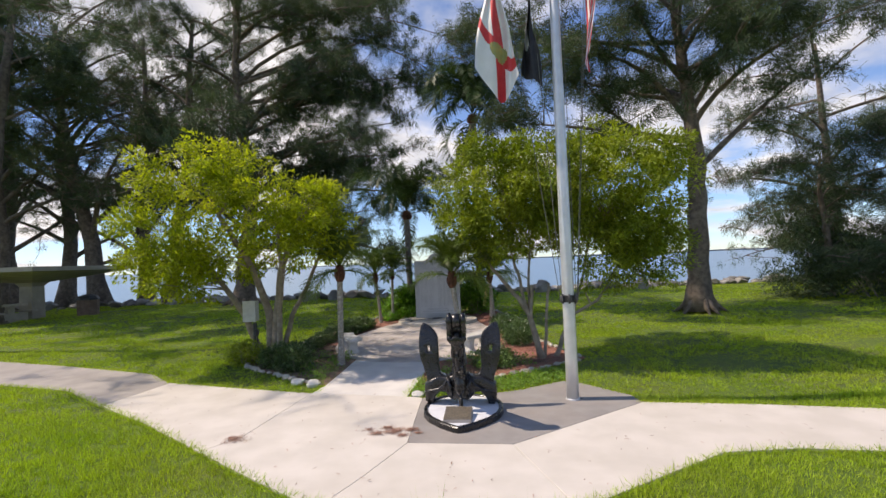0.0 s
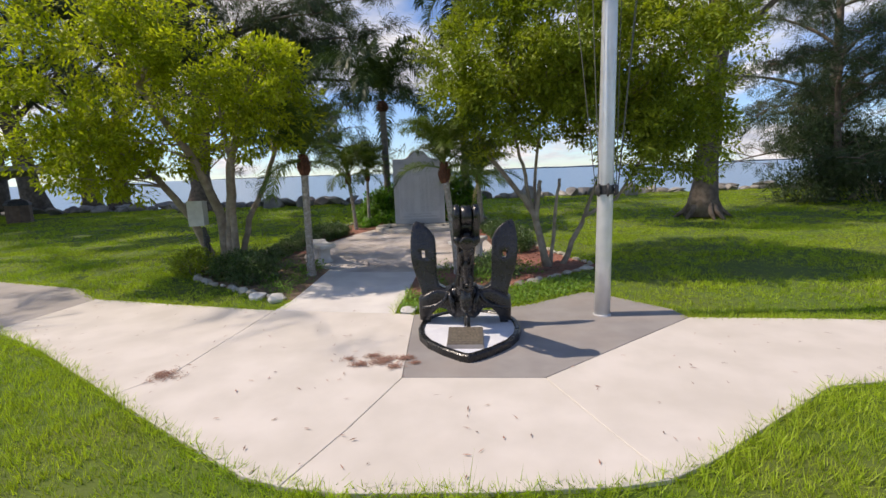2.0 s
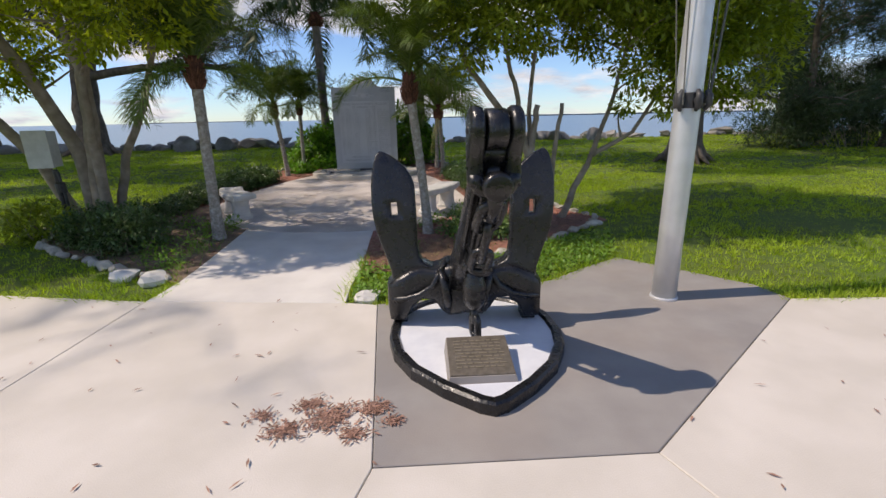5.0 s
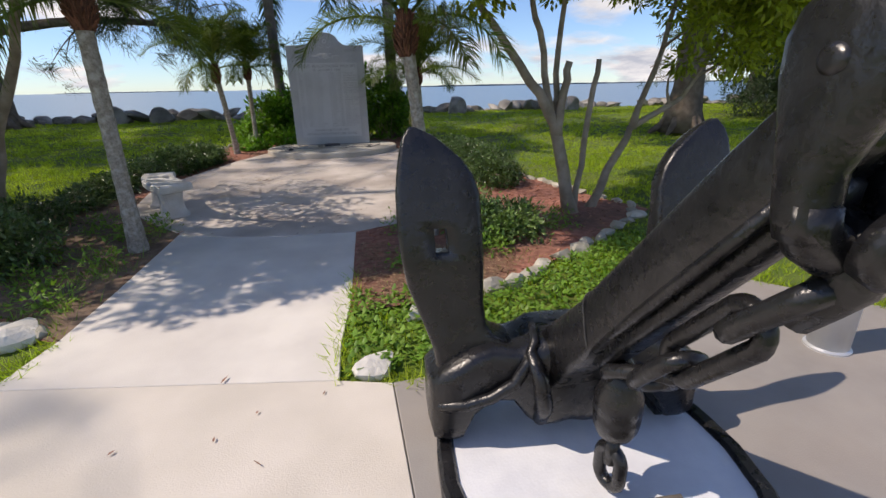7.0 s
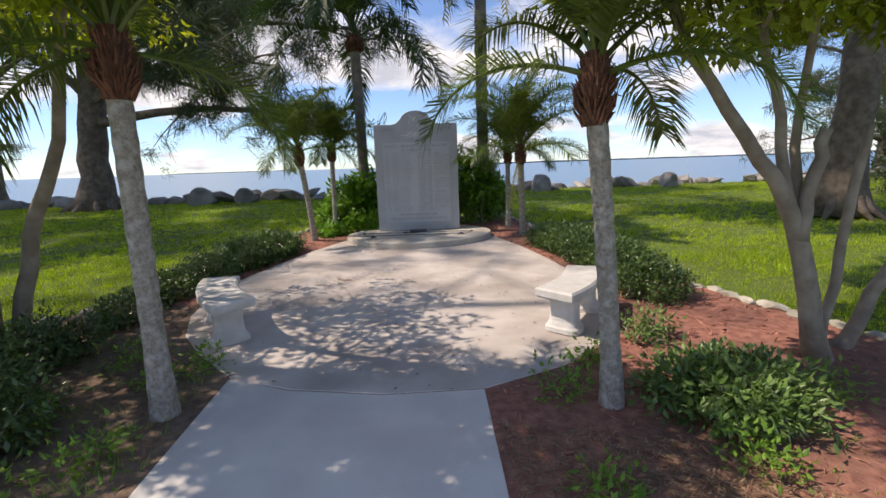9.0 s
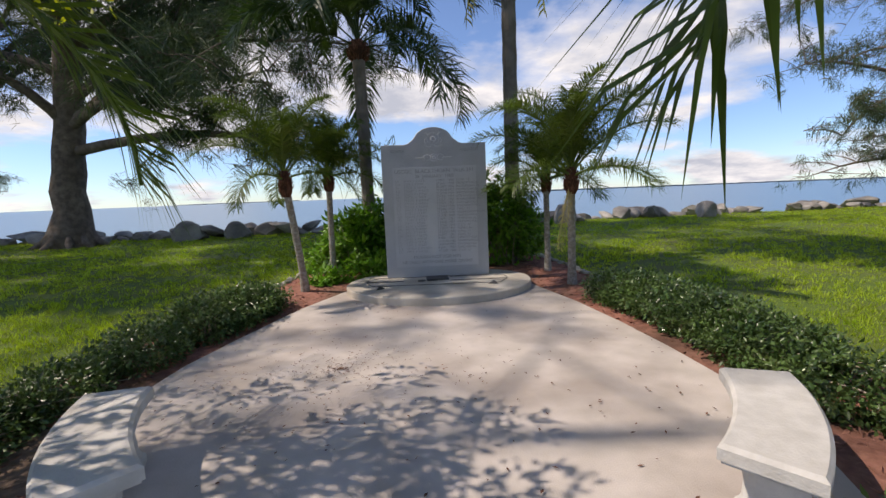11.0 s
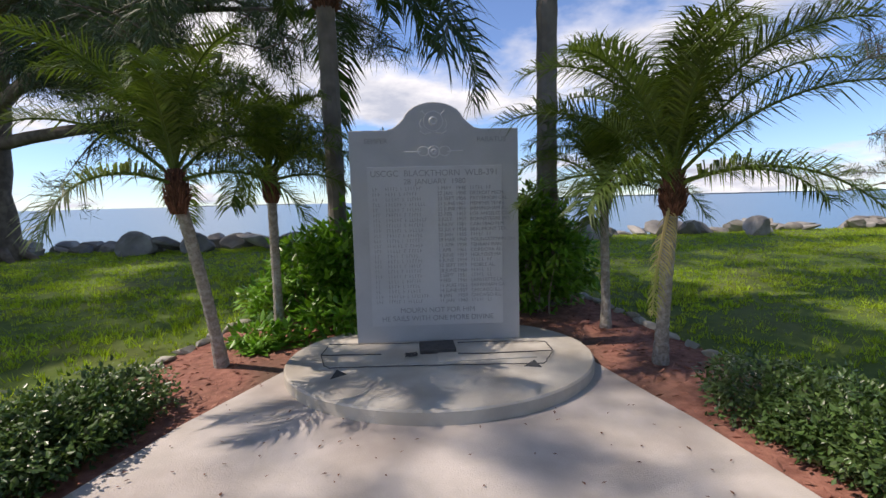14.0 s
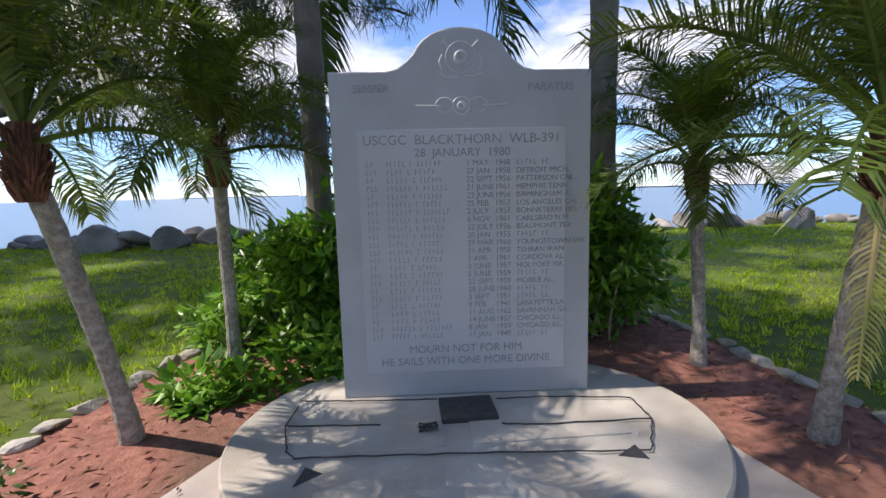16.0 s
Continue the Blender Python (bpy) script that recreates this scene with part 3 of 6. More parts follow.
def lettering(text, size, at, parent, align="CENTER"):
    cu = bpy.data.curves.new("inscription", "FONT")
    cu.body, cu.size, cu.align_x, cu.extrude = text, size, align, 0.0015
    tmp = new("inscription", cu)
    me = bpy.data.meshes.new_from_object(tmp.evaluated_get(bpy.context.evaluated_depsgraph_get()))
    bpy.data.objects.remove(tmp)
    me.materials.clear()
    return shared("inscription", me, M["engraved"], parent, pose(*at, 90, 0, 0), "engraved inscription letters", kind="stuff")


def build_memorial():
    ped = thing("pedestal", "oval concrete pedestal step with stained top", "pedestal", (-0.42, 15.55, 0))
    # a wide rounded front and a straight back
    out = [(1.28 * math.cos(a), -0.15 + (1.08 if math.sin(a) < 0 else 1.0) * math.sin(a)) for a in (2 * math.pi * i / 64 for i in range(64))]
    out = [(x, min(y, 0.62)) for x, y in out]
    clean = []
    for p in out:
        if not clean or (Vector(p) - Vector(clean[-1])).length > 0.02:
            clean.append(p)
    part("step", Geo().prism(ccw(clean), -0.05, 0.165, 0.012), M["pedestal"], ped)
    for x0, w in ((-0.62, 0.80), (0.32, 0.80)):
        part("slab", Geo().box((w, 0.36, 0.016), Matrix.Translation((x0 + 0.05, -0.22, 0.166)), 0.004), M["pedestal"], ped, "thin pale concrete slab")
    rope = Geo()
    runs = ([(-0.99, 0.10), (-1.01, -0.12), (-0.94, -0.37), (-0.89, -0.43), (-0.44, -0.46), (0.08, -0.50), (0.78, -0.57), (0.94, -0.29), (0.95, -0.04), (0.45, 0.04), (0.17, 0.05)],
            [(-0.99, 0.17), (-0.55, 0.12), (-0.18, 0.09)], [(-1.01, -0.12), (-0.5, -0.17)], [(0.14, -0.24), (0.32, -0.27), (0.94, -0.29)])
    for run in runs:
        fine = [Vector((x0 + (x1 - x0) * t / 6 + 0.004 * math.sin(3.1 * (6 * i + t)), y0 + (y1 - y0) * t / 6 + 0.004 * math.cos(2.3 * (6 * i + t)), 0.180)) for i, ((x0, y0), (x1, y1)) in enumerate(zip(run, run[1:])) for t in range(6)] + [Vector((*run[-1], 0.180))]
        rope.tube(fine, 0.0042, 6)
    rope.tube([(-0.25 + 0.05 * math.cos(a * 1.7), -0.24 + 0.04 * math.sin(a * 2.3), 0.187 + 0.004 * (a % 2)) for a in (i * 0.5 for i in range(26))], 0.005, 5)
    cable = part("cable", rope, M["dark_metal"], None, "thin black cable lying on the pedestal", category="cable")
    cable.location = (-0.42, 15.55, 0)
    for x, turn in ((-0.82, 25), (0.69, -30)):
        lamp = part("spotlight", Geo().add([(-0.06, -0.05, 0), (0.08, -0.02, 0), (0.02, 0.06, 0), (0.01, 0.0, 0.045)], [(0, 1, 3), (1, 2, 3), (2, 0, 3), (2, 1, 0)]), M["dark_metal"], None, "small dark wedge lamp on the pedestal", category="lamp", group="pedestal lamps")
        lamp.matrix_basis = pose(-0.42 + x, 15.55 - 0.56, 0.166, 0, 0, turn)
    plate = thing("plaque", "dark bronze plaque set on the pedestal", "plaque", (-0.42 - 0.02, 15.55 - 0.055, 0.166))
    part("plate", Geo().box((0.31, 0.26, 0.03), Matrix.Translation((0, 0, 0.015)), 0.005), M["dark_metal"], plate)

    mon = thing("memorial", "tall grey granite memorial with an arched top", "memorial")
    mon.matrix_basis = MON
    w, h, d = 0.75, 1.915, 0.20
    outline = [(-w, 0), (w, 0), (w, h)]
    outline += [(0.42, h), (0.36, h + 0.015), (0.30, h + 0.06)]
    outline += [(0.27 * math.cos(a), h + 0.06 + 0.175 * math.sin(a)) for a in (math.pi * i / 14 for i in range(1, 14))]
    outline += [(-0.30, h + 0.06), (-0.36, h + 0.015), (-0.42, h), (-w, h)]
    n = len(outline)
    rng = np.random.default_rng(2)
    inner = shrink(ccw(outline), 0.008)
    g = Geo()
    rows = [(outline, d), (outline, 0.008), (inner, 0.0)]
    g.add([(x + (0.004 * rng.normal() if k < 2 and abs(x) >= w else 0), y, z) for k, (o, y) in enumerate(rows) for x, z in o], [tuple(range(2 * n, 3 * n)), tuple(range(n - 1, -1, -1))] + [(k * n + i, k * n + (i + 1) % n, (k + 1) * n + (i + 1) % n, (k + 1) * n + i) for k in range(2) for i in range(n)])
    part("stone", g, M["granite"], mon, "rough-edged grey granite slab")
    part("panel", Geo().box((1.20, 0.008, 1.44), Matrix.Translation((0.0, -0.002, 0.875)), 0.003), M["granite_panel"], mon, "slightly raised honed name panel")
    lettering("SEMPER", 0.062, (-0.51, -0.002, 1.80), mon)
    lettering("PARATUS", 0.062, (0.51, -0.002, 1.80), mon)
    lettering("USCGC  BLACKTHORN  WLB-391", 0.076, (0, -0.0075, 1.51), mon)
    lettering("28  JANUARY  1980", 0.066, (0, -0.0075, 1.44), mon)
    lettering("MOURN NOT FOR HIM", 0.066, (0, -0.0075, 0.275), mon)
    lettering("HE SAILS WITH ONE MORE DIVINE", 0.066, (0, -0.0075, 0.20), mon)
    dates = "1 MAY|1948,27 JAN|1958,22 SEPT|1956,21 JUNE|1961,22 JUNE|1956,25 FEB|1957,2 JULY|1957,6 NOV|1961,22 JULY|1956,20 JAN|1955,29 MAR|1960,11 APR|1958,1 APR|1961,3 JUNE|1957,6 JUNE|1959,22 SEPT|1959,28 JUNE|1960,3 SEPT|1951,9 FEB|1941,11 AUG|1962,14 JUNE|1957,8 JAN|1959,11 JAN|1940"
    places = ",DETROIT MICH.,PATTERSON CAL.,MEMPHIS TENN.,BIRMINGHAM AL.,LOS ANGELES CAL.,BONNETERRE MO.,CARLSBAD N.M.,BEAUMONT TEX.,,YOUNGSTOWN OH.,TEHRAN IRAN,CORDOVA AL.,HOLYOKE MA.,,MOBILE AL.,,,LAFAYETTE LA.,SAVANNAH GA.,CHICAGO ILL.,CHICAGO ILL.,"
    rng = random.Random(4)
    bars = Geo()
    step = (1.385 - 0.365) / 22
    for i, (date, place) in enumerate(zip(dates.split(","), places.split(","))):
        z = 1.385 - i * step
        day, year = date.split("|")
        lettering(day, 0.046, (0.02, -0.0075, z), mon, "LEFT")
        lettering(year, 0.046, (0.185, -0.0075, z), mon, "LEFT")
        if place:
            lettering(place, 0.044, (0.31, -0.0075, z), mon, "LEFT")
        spans = [(-0.56, rng.choice((0.05, 0.07)))]
        x = -0.445
        for length in (rng.uniform(0.10, 0.15), 0.018, rng.uniform(0.11, 0.16)):
            spans.append((x, length))
            x += length + 0.022
        if not place:
            spans += [(0.31, 0.12), (0.455, 0.05)]
        for x, length in spans:
            # unreadable words: rows of short engraved strokes
            k = max(1, int(length / 0.022))
            for j in range(k):
                cx = x + (j + 0.4) * length / k
                bars.box((0.0045, 0.0014, 0.031), Matrix.Translation((cx, -0.0068, z + 0.016)))
                if rng.random() < 0.75:
                    bars.box((0.013, 0.0014, 0.0045), Matrix.Translation((cx + 0.006, -0.0068, z + rng.choice((0.003, 0.016, 0.029)))))
    part("inscription_block", bars, M["engraved"], mon, "worn engraved rows of the roll", kind="stuff")
    seal = Geo()
    ring = lambda r, t, z0, k=28: seal.tube([(r * math.cos(a), -0.001, z0 + r * math.sin(a)) for a in (2 * math.pi * i / k for i in range(k))], t, 5, closed=True)
    ring(0.085, 0.005, 1.985)
    ring(0.066, 0.003, 1.985)
    ring(0.030, 0.012, 1.985)
    seal.box((0.05, 0.006, 0.055), Matrix.Translation((0, 0.0, 1.985)), 0.002)
    for s in (-1, 1):
        seal.tube([(s * 0.105, -0.001, 1.92), (s * 0.122, -0.001, 1.96), (s * 0.105, -0.001, 2.0)], 0.006, 5)
        seal.tube([(s * 0.065, -0.001, 2.04), (s * 0.10, -0.001, 2.075)], 0.006, 5)
        seal.tube([(s * 0.085, -0.001, 2.085), (s * 0.112, -0.001, 2.06)], 0.004, 5)
        seal.tube([(s * 0.02, -0.001, 1.885), (s * 0.075, -0.001, 1.875), (s * 0.12, -0.001, 1.90)], 0.008, 5)
    part("seal", seal, M["granite_panel"], mon, "carved round seal in relief").location.y = 0.004
    knot = Geo()
    for s in (-1, 1):
        knot.tube([(s * 0.26, -0.001, 1.725), (s * 0.12, -0.001, 1.72)], 0.009, 6)
        knot.tube([(s * (0.095 + 0.05 * math.cos(a)), -0.001, 1.725 + 0.042 * math.sin(a)) for a in (2 * math.pi * i / 16 for i in range(16))], 0.008, 5, closed=True)
    knot.tube([(0.05 * math.cos(a), -0.001, 1.72 + 0.05 * math.sin(a)) for a in (2 * math.pi * i / 16 for i in range(16))], 0.009, 5, closed=True)
    knot.tube([(0.02 * math.cos(a), -0.002, 1.72 + 0.02 * math.sin(a)) for a in (2 * math.pi * i / 12 for i in range(12))], 0.012, 5, closed=True)
    part("carved_knot", knot, M["granite_panel"], mon, "carved knot emblem in relief").location.y = 0.006


def build_benches():
    cx, cy, r = -0.70, 11.95, 1.76
    for a0, a1, side in ((190, 222, "one"), (308, 339, "other")):
        mid = radians((a0 + a1) / 2)
        z0 = patio_z(11.1)
        base = (cx + r * math.cos(mid), cy + r * math.sin(mid), z0)
        bench = thing("bench", "curved white cast-concrete garden bench on two pedestals", "bench", base, group="patio benches")
        k = 13
        ang = [radians(a0 + (a1 - a0) * i / (k - 1)) for i in range(k)]
        loc = lambda rad, a: (cx + rad * math.cos(a) - base[0], cy + rad * math.sin(a) - base[1])
        poly = ccw([loc(r - 0.165, a) for a in ang] + [loc(r + 0.165, a) for a in reversed(ang)])
        g = Geo().prism(shrink(poly, 0.012), 0.285, 0.31, 0.0)
        g.prism(poly, 0.30, 0.365, 0.016)
        part("seat", g, M["bench"], bench)
        for f in (0.2, 0.8):
            a = radians(a0 + (a1 - a0) * f)
            x, y = loc(r, a)
            rot = Matrix.Translation((x, y, 0)) @ Matrix.Rotation(a, 4, "Z")
            g = Geo()
            prof = [(0.125, 0.0), (0.125, 0.035), (0.112, 0.05), (0.098, 0.09), (0.092, 0.18), (0.10, 0.25), (0.118, 0.275), (0.118, 0.29)]
            v, fc = [], []
            q = 20
            for rr, z in prof:
                for j in range(q):
                    t = 2 * math.pi * j / q
                    c, s = math.cos(t), math.sin(t)
                    v.append(rot @ Vector((1.15 * rr * math.copysign(abs(c) ** 0.55, c), 0.85 * rr * math.copysign(abs(s) ** 0.55, s), z)))
            fc = [(i * q + j, i * q + (j + 1) % q, (i + 1) * q + (j + 1) % q, (i + 1) * q + j) for i in range(len(prof) - 1) for j in range(q)]
            g.add(v, fc + [tuple(range(q - 1, -1, -1))])
            part("leg", g, M["bench"], bench, smooth=False)


# ---- anchor and flagpole ----
def link_points(length, width, k=20):
    """A chain link's middle line, in its own xz plane."""
    r, half = width / 2, (length - width) / 2
    return [(r * math.cos(a), 0, r * math.sin(a) + (half if math.sin(a) >= 0 else -half)) for a in (2 * math.pi * (i + 0.5) / k for i in range(k))]


def build_anchor():
    at = Matrix.Translation((0.38, 6.80, 0.0)) @ pose(0, 0, 0, 0, 0, -5)
    pad = thing("plinth", "white painted pad inside a black shield-shaped rim", "plinth")
    pad.matrix_basis = at
    out = [(0.53 * math.cos(a), 0.10 + 0.48 * math.sin(a)) for a in (math.pi * i / 14 for i in range(15))]
    front = [(-0.535, -0.05), (-0.50, -0.24), (-0.40, -0.44), (-0.24, -0.62), (-0.07, -0.76), (0.0, -0.79), (0.07, -0.76), (0.24, -0.62), (0.40, -0.44), (0.50, -0.24), (0.535, -0.05)]
    rim = ccw(out + front)
    part("pad", Geo().prism(shrink(rim, 0.05), 0.0, 0.055, 0.01), M["white_paint"], pad)
    n = len(rim)
    loops = [(rim, 0.0), (rim, 0.062), (shrink(rim, 0.012), 0.074), (shrink(rim, 0.05), 0.074), (shrink(rim, 0.06), 0.062), (shrink(rim, 0.06), 0.0)]
    g = Geo().add([(x, y, z) for loop_, z in loops for x, y in loop_], [(k * n + i, k * n + (i + 1) % n, ((k + 1) % 6) * n + (i + 1) % n, ((k + 1) % 6) * n + i) for k in range(6) for i in range(n)])
    part("rim", g, M["iron"], pad, "thick black iron rim")

    anc = thing("anchor", "large black-painted stockless ship anchor with chain", "anchor")
    place = Matrix.Translation((0.355, 7.035, 0.0)) @ pose(0, 0, 0, 0, 0, -6.3)
    anc.matrix_basis = place
    back = place.inverted()
    inw = lambda x, y, z: back @ Vector((x, y, z))

    def loft(rings):
        q = len(rings[0])
        f = [(i * q + j, i * q + (j + 1) % q, (i + 1) * q + (j + 1) % q, (i + 1) * q + j) for i in range(len(rings) - 1) for j in range(q)]
        return Geo().add([p for r in rings for p in r], f + [tuple(range(q - 1, -1, -1)), tuple(range((len(rings) - 1) * q, len(rings) * q))])

    def oval(q, power):
        return [(math.copysign(abs(math.cos(t)) ** power, math.cos(t)), math.copysign(abs(math.sin(t)) ** power, math.sin(t))) for t in (2 * math.pi * j / q for j in range(q))]

    # flukes: flat blades, straight outside and bowed inside, pierced by a slot
    levels = (0.30, 0.36, 0.42, 0.46, 0.50, 0.58, 0.66, 0.73, 0.76, 0.85, 0.88, 0.95, 1.01, 1.06, 1.10, 1.13, 1.148, 1.158)
    outer_x = lambda z: interp(z, (0.30, 0.36, 0.42, 0.53, 0.65, 0.80, 0.97, 1.08, 1.13, 1.158), (0.47, 0.468, 0.475, 0.51, 0.553, 0.577, 0.577, 0.560, 0.545, 0.522))
    inner_x = lambda z: interp(z, (0.30, 0.42, 0.44, 0.46, 0.50, 0.58, 0.75, 0.95, 1.02, 1.06, 1.12, 1.14, 1.158), (0.16, 0.18, 0.23, 0.262, 0.288, 0.298, 0.298, 0.306, 0.33, 0.362, 0.43, 0.462, 0.505))
    thick = lambda z: interp(z, (0.30, 0.42, 0.55, 0.80, 1.0, 1.10, 1.158), (0.085, 0.072, 0.050, 0.038, 0.032, 0.026, 0.008))
    cols = ((0, 0.62), (0.025, 0.92), (0.07, 1.0), (0.26, 1.0), (0.42, 1.0), (0.58, 1.0), (0.76, 1.0), (0.93, 1.0), (0.975, 0.92), (1, 0.62))
    nc = len(cols)
    for s in (-1, 1):
        v, f = [], []
        for face in (-1, 1):
            for z in levels:
                for u, w in cols:
                    lean = 0.20 * max(0, z - 0.80)
                    v.append((s * (inner_x(z) + (outer_x(z) - inner_x(z)) * u), lean + face * w * thick(z), z))
        nl = len(levels)
        slot = {(k, 4) for k in (8,)}
        idx = lambda face, k, c: face * nl * nc + k * nc + c
        for k in range(nl - 1):
            for c in range(nc - 1):
                if (k, c) in slot:
                    ring_ = ((k, c), (k, c + 1), (k + 1, c + 1), (k + 1, c))
                    f += [(idx(0, *ring_[i]), idx(0, *ring_[(i + 1) % 4]), idx(1, *ring_[(i + 1) % 4]), idx(1, *ring_[i])) for i in range(4)]
                    continue
                f += [(idx(0, k, c), idx(0, k, c + 1), idx(0, k + 1, c + 1), idx(0, k + 1, c)), (idx(1, k, c), idx(1, k + 1, c), idx(1, k + 1, c + 1), idx(1, k, c + 1))]
            f += [(idx(0, k, c), idx(0, k + 1, c), idx(1, k + 1, c), idx(1, k, c)) for c in (0, nc - 1)]
        f += [(idx(0, k, c), idx(1, k, c), idx(1, k, c + 1), idx(0, k, c + 1)) for k in (0, nl - 1) for c in range(nc - 1)]
        bm = bmesh.new()
        me = Geo().add(v, f).mesh("fluke")
        bm.from_mesh(me)
        bmesh.ops.recalc_face_normals(bm, faces=bm.faces[:])
        bm.to_mesh(me)
        bm.free()
        me.polygons.foreach_set("use_smooth", [True] * len(me.polygons))
        shared("fluke", me, M["iron"], anc, None, "tall black blade-shaped fluke with a slot")
        # square block under the arm, standing on the pad
        part("foot", Geo().box((0.09, 0.14, 0.06), Matrix.Translation((s * 0.425, 0.0, 0.08)), 0.012), M["iron"], anc)
        # ledge that sweeps from the foot up to the hub
        g = Geo().tube([(s * 0.485, -0.06, 0.225), (s * 0.46, -0.125, 0.24), (s * 0.38, -0.145, 0.25), (s * 0.29, -0.15, 0.275), (s * 0.21, -0.155, 0.33), (s * 0.17, -0.15, 0.40), (s * 0.135, -0.11, 0.455), (s * 0.12, -0.03, 0.48)], [0.012, 0.02, 0.021, 0.021, 0.021, 0.02, 0.018, 0.014], 10)
        g.tube([(s * 0.16, -0.14, 0.44), (s * 0.135, -0.19, 0.36), (s * 0.12, -0.20, 0.26), (s * 0.115, -0.15, 0.17)], [0.02, 0.028, 0.03, 0.025], 10)
        part("ledge", g, M["iron"], anc, "cast ridge between foot and hub", True)
    half = [(0.50, 0.33, 0.14, -0.07, 0.08), (0.485, 0.34, 0.085, -0.125, 0.10), (0.44, 0.38, 0.08, -0.14, 0.11), (0.385, 0.41, 0.085, -0.145, 0.115), (0.345, 0.43, 0.17, -0.138, 0.115), (0.28, 0.445, 0.225, -0.13, 0.11), (0.20, 0.43, 0.215, -0.13, 0.11), (0.155, 0.44, 0.15, -0.145, 0.12), (0.11, 0.465, 0.115, -0.16, 0.13), (0.05, 0.47, 0.12, -0.165, 0.13)]
    span = [(-x, *r) for x, *r in half] + [(0.0, 0.47, 0.13, -0.165, 0.13)] + [(x, *r) for x, *r in half[::-1]]
    part("crown", loft([[(x, (y0 + y1) / 2 + (y1 - y0) / 2 * c, (z0 + z1) / 2 + (z1 - z0) / 2 * sn) for c, sn in oval(28, 0.36)] for x, z1, z0, y0, y1 in span]), M["iron"], anc, "heavy cast crown joining the flukes", True)
    # shank: a square bar with a raised spine, leaning forward over the plaque
    foot_p, top_p = inw(0.345, 6.95, 0.37), inw(0.338, 6.215, 1.245)
    d = (top_p - foot_p).normalized()
    wide = (inw(1, 0, 0) - inw(0, 0, 0)).normalized()
    nrm = wide.cross(d).normalized()
    rings = []
    for t, hw, hd in ((0, 0.105, 0.10), (0.14, 0.098, 0.088), (0.30, 0.084, 0.074), (0.6, 0.078, 0.070), (0.85, 0.074, 0.068), (0.97, 0.066, 0.064), (1.0, 0.05, 0.055)):
        rings.append([foot_p.lerp(top_p, t) + wide * hw * c + nrm * hd * sn for c, sn in oval(20, 0.30)])
    part("shank", loft(rings), M["iron"], anc, "thick leaning black shank", True)
    front_way = -nrm if nrm.y > 0 else nrm
    spine = []
    for t, hw, hd in ((0.16, 0.030, 0.02), (0.22, 0.046, 0.05), (0.6, 0.042, 0.045), (0.9, 0.04, 0.04), (0.93, 0.03, 0.02)):
        spine.append([foot_p.lerp(top_p, t) + front_way * 0.062 + wide * hw * c + front_way * hd * sn for c, sn in oval(16, 0.35)])
    part("spine", loft(spine), M["iron"], anc, smooth=True)
    for s in (-1, 1):
        part("rib", Geo().tube([foot_p.lerp(top_p, t) + wide * s * 0.066 + front_way * 0.066 for t in (0.2, 0.45, 0.7, 0.92)], [0.012, 0.016, 0.016, 0.012], 8), M["iron"], anc, smooth=True)
    loop_at = foot_p.lerp(top_p, 0.30)
    part("wire_tie", Geo().tube([loop_at + wide * 0.088 * c + nrm * 0.078 * sn - d * 0.05 * sn for c, sn in oval(24, 0.4)], 0.0025, 5, closed=True), M["dark_metal"], anc, "thin wire looped round the shank")
    # shackle: two broad arms and the bow between them, hanging from its pin
    hx, hy = 0.335, 6.185
    arm_levels = ((1.398, 0.014, 0.020, 0.004), (1.388, 0.026, 0.048, 0.004), (1.365, 0.033, 0.072, 0.003), (1.33, 0.036, 0.088, 0.002), (1.28, 0.037, 0.086, 0.002), (1.22, 0.037, 0.062, 0.012), (1.16, 0.036, 0.042, 0.020), (1.09, 0.036, 0.037, 0.012), (1.06, 0.034, 0.034, 0.006))
    for s in (-1, 1):
        part("shackle_arm", loft([[inw(hx + s * 0.084 + hw * c, hy + off + hl * sn, z) for c, sn in oval(18, 0.7)] for z, hw, hl, off in arm_levels]), M["iron"], anc, smooth=True)
        part("shackle_pin", Geo().tube([inw(hx + s * x, hy, 1.30) for x in (0.110, 0.121, 0.126)], [0.022, 0.020, 0.012], 16), M["iron"], anc, smooth=True)
    bow = [(-0.084, 1.115), (-0.083, 1.085), (-0.066, 1.06), (-0.035, 1.042), (0, 1.037), (0.035, 1.042), (0.066, 1.06), (0.083, 1.085), (0.084, 1.115)]
    part("shackle", Geo().tube([inw(hx + x, hy + 0.006, z) for x, z in bow], [0.036, 0.039, 0.041, 0.042, 0.042, 0.042, 0.041, 0.039, 0.036], 14), M["iron"], anc, "massive black bow shackle", True)
    part("shank_eye", Geo().tube([inw(hx + x, hy + 0.004, 1.30) for x in (-0.046, -0.040, 0.040, 0.046)], [0.076, 0.088, 0.088, 0.076], 24), M["iron"], anc, smooth=True)
    # joining piece with its round end, then the chain
    j = Geo()
    j.tube([inw(hx - 0.002, y, z) for y, z in ((6.145, 1.072), (6.138, 1.07), (6.105, 1.06), (6.096, 1.058))], [0.052, 0.066, 0.066, 0.054], 22)
    j.tube([inw(hx, y, z) for y, z in ((6.21, 1.075), (6.15, 1.05), (6.165, 1.0), (6.20, 0.95), (6.235, 0.905))], [0.03, 0.042, 0.040, 0.036, 0.034], 12)
    part("joining_link", j, M["iron"], anc, "thick joining link with a round end", True)

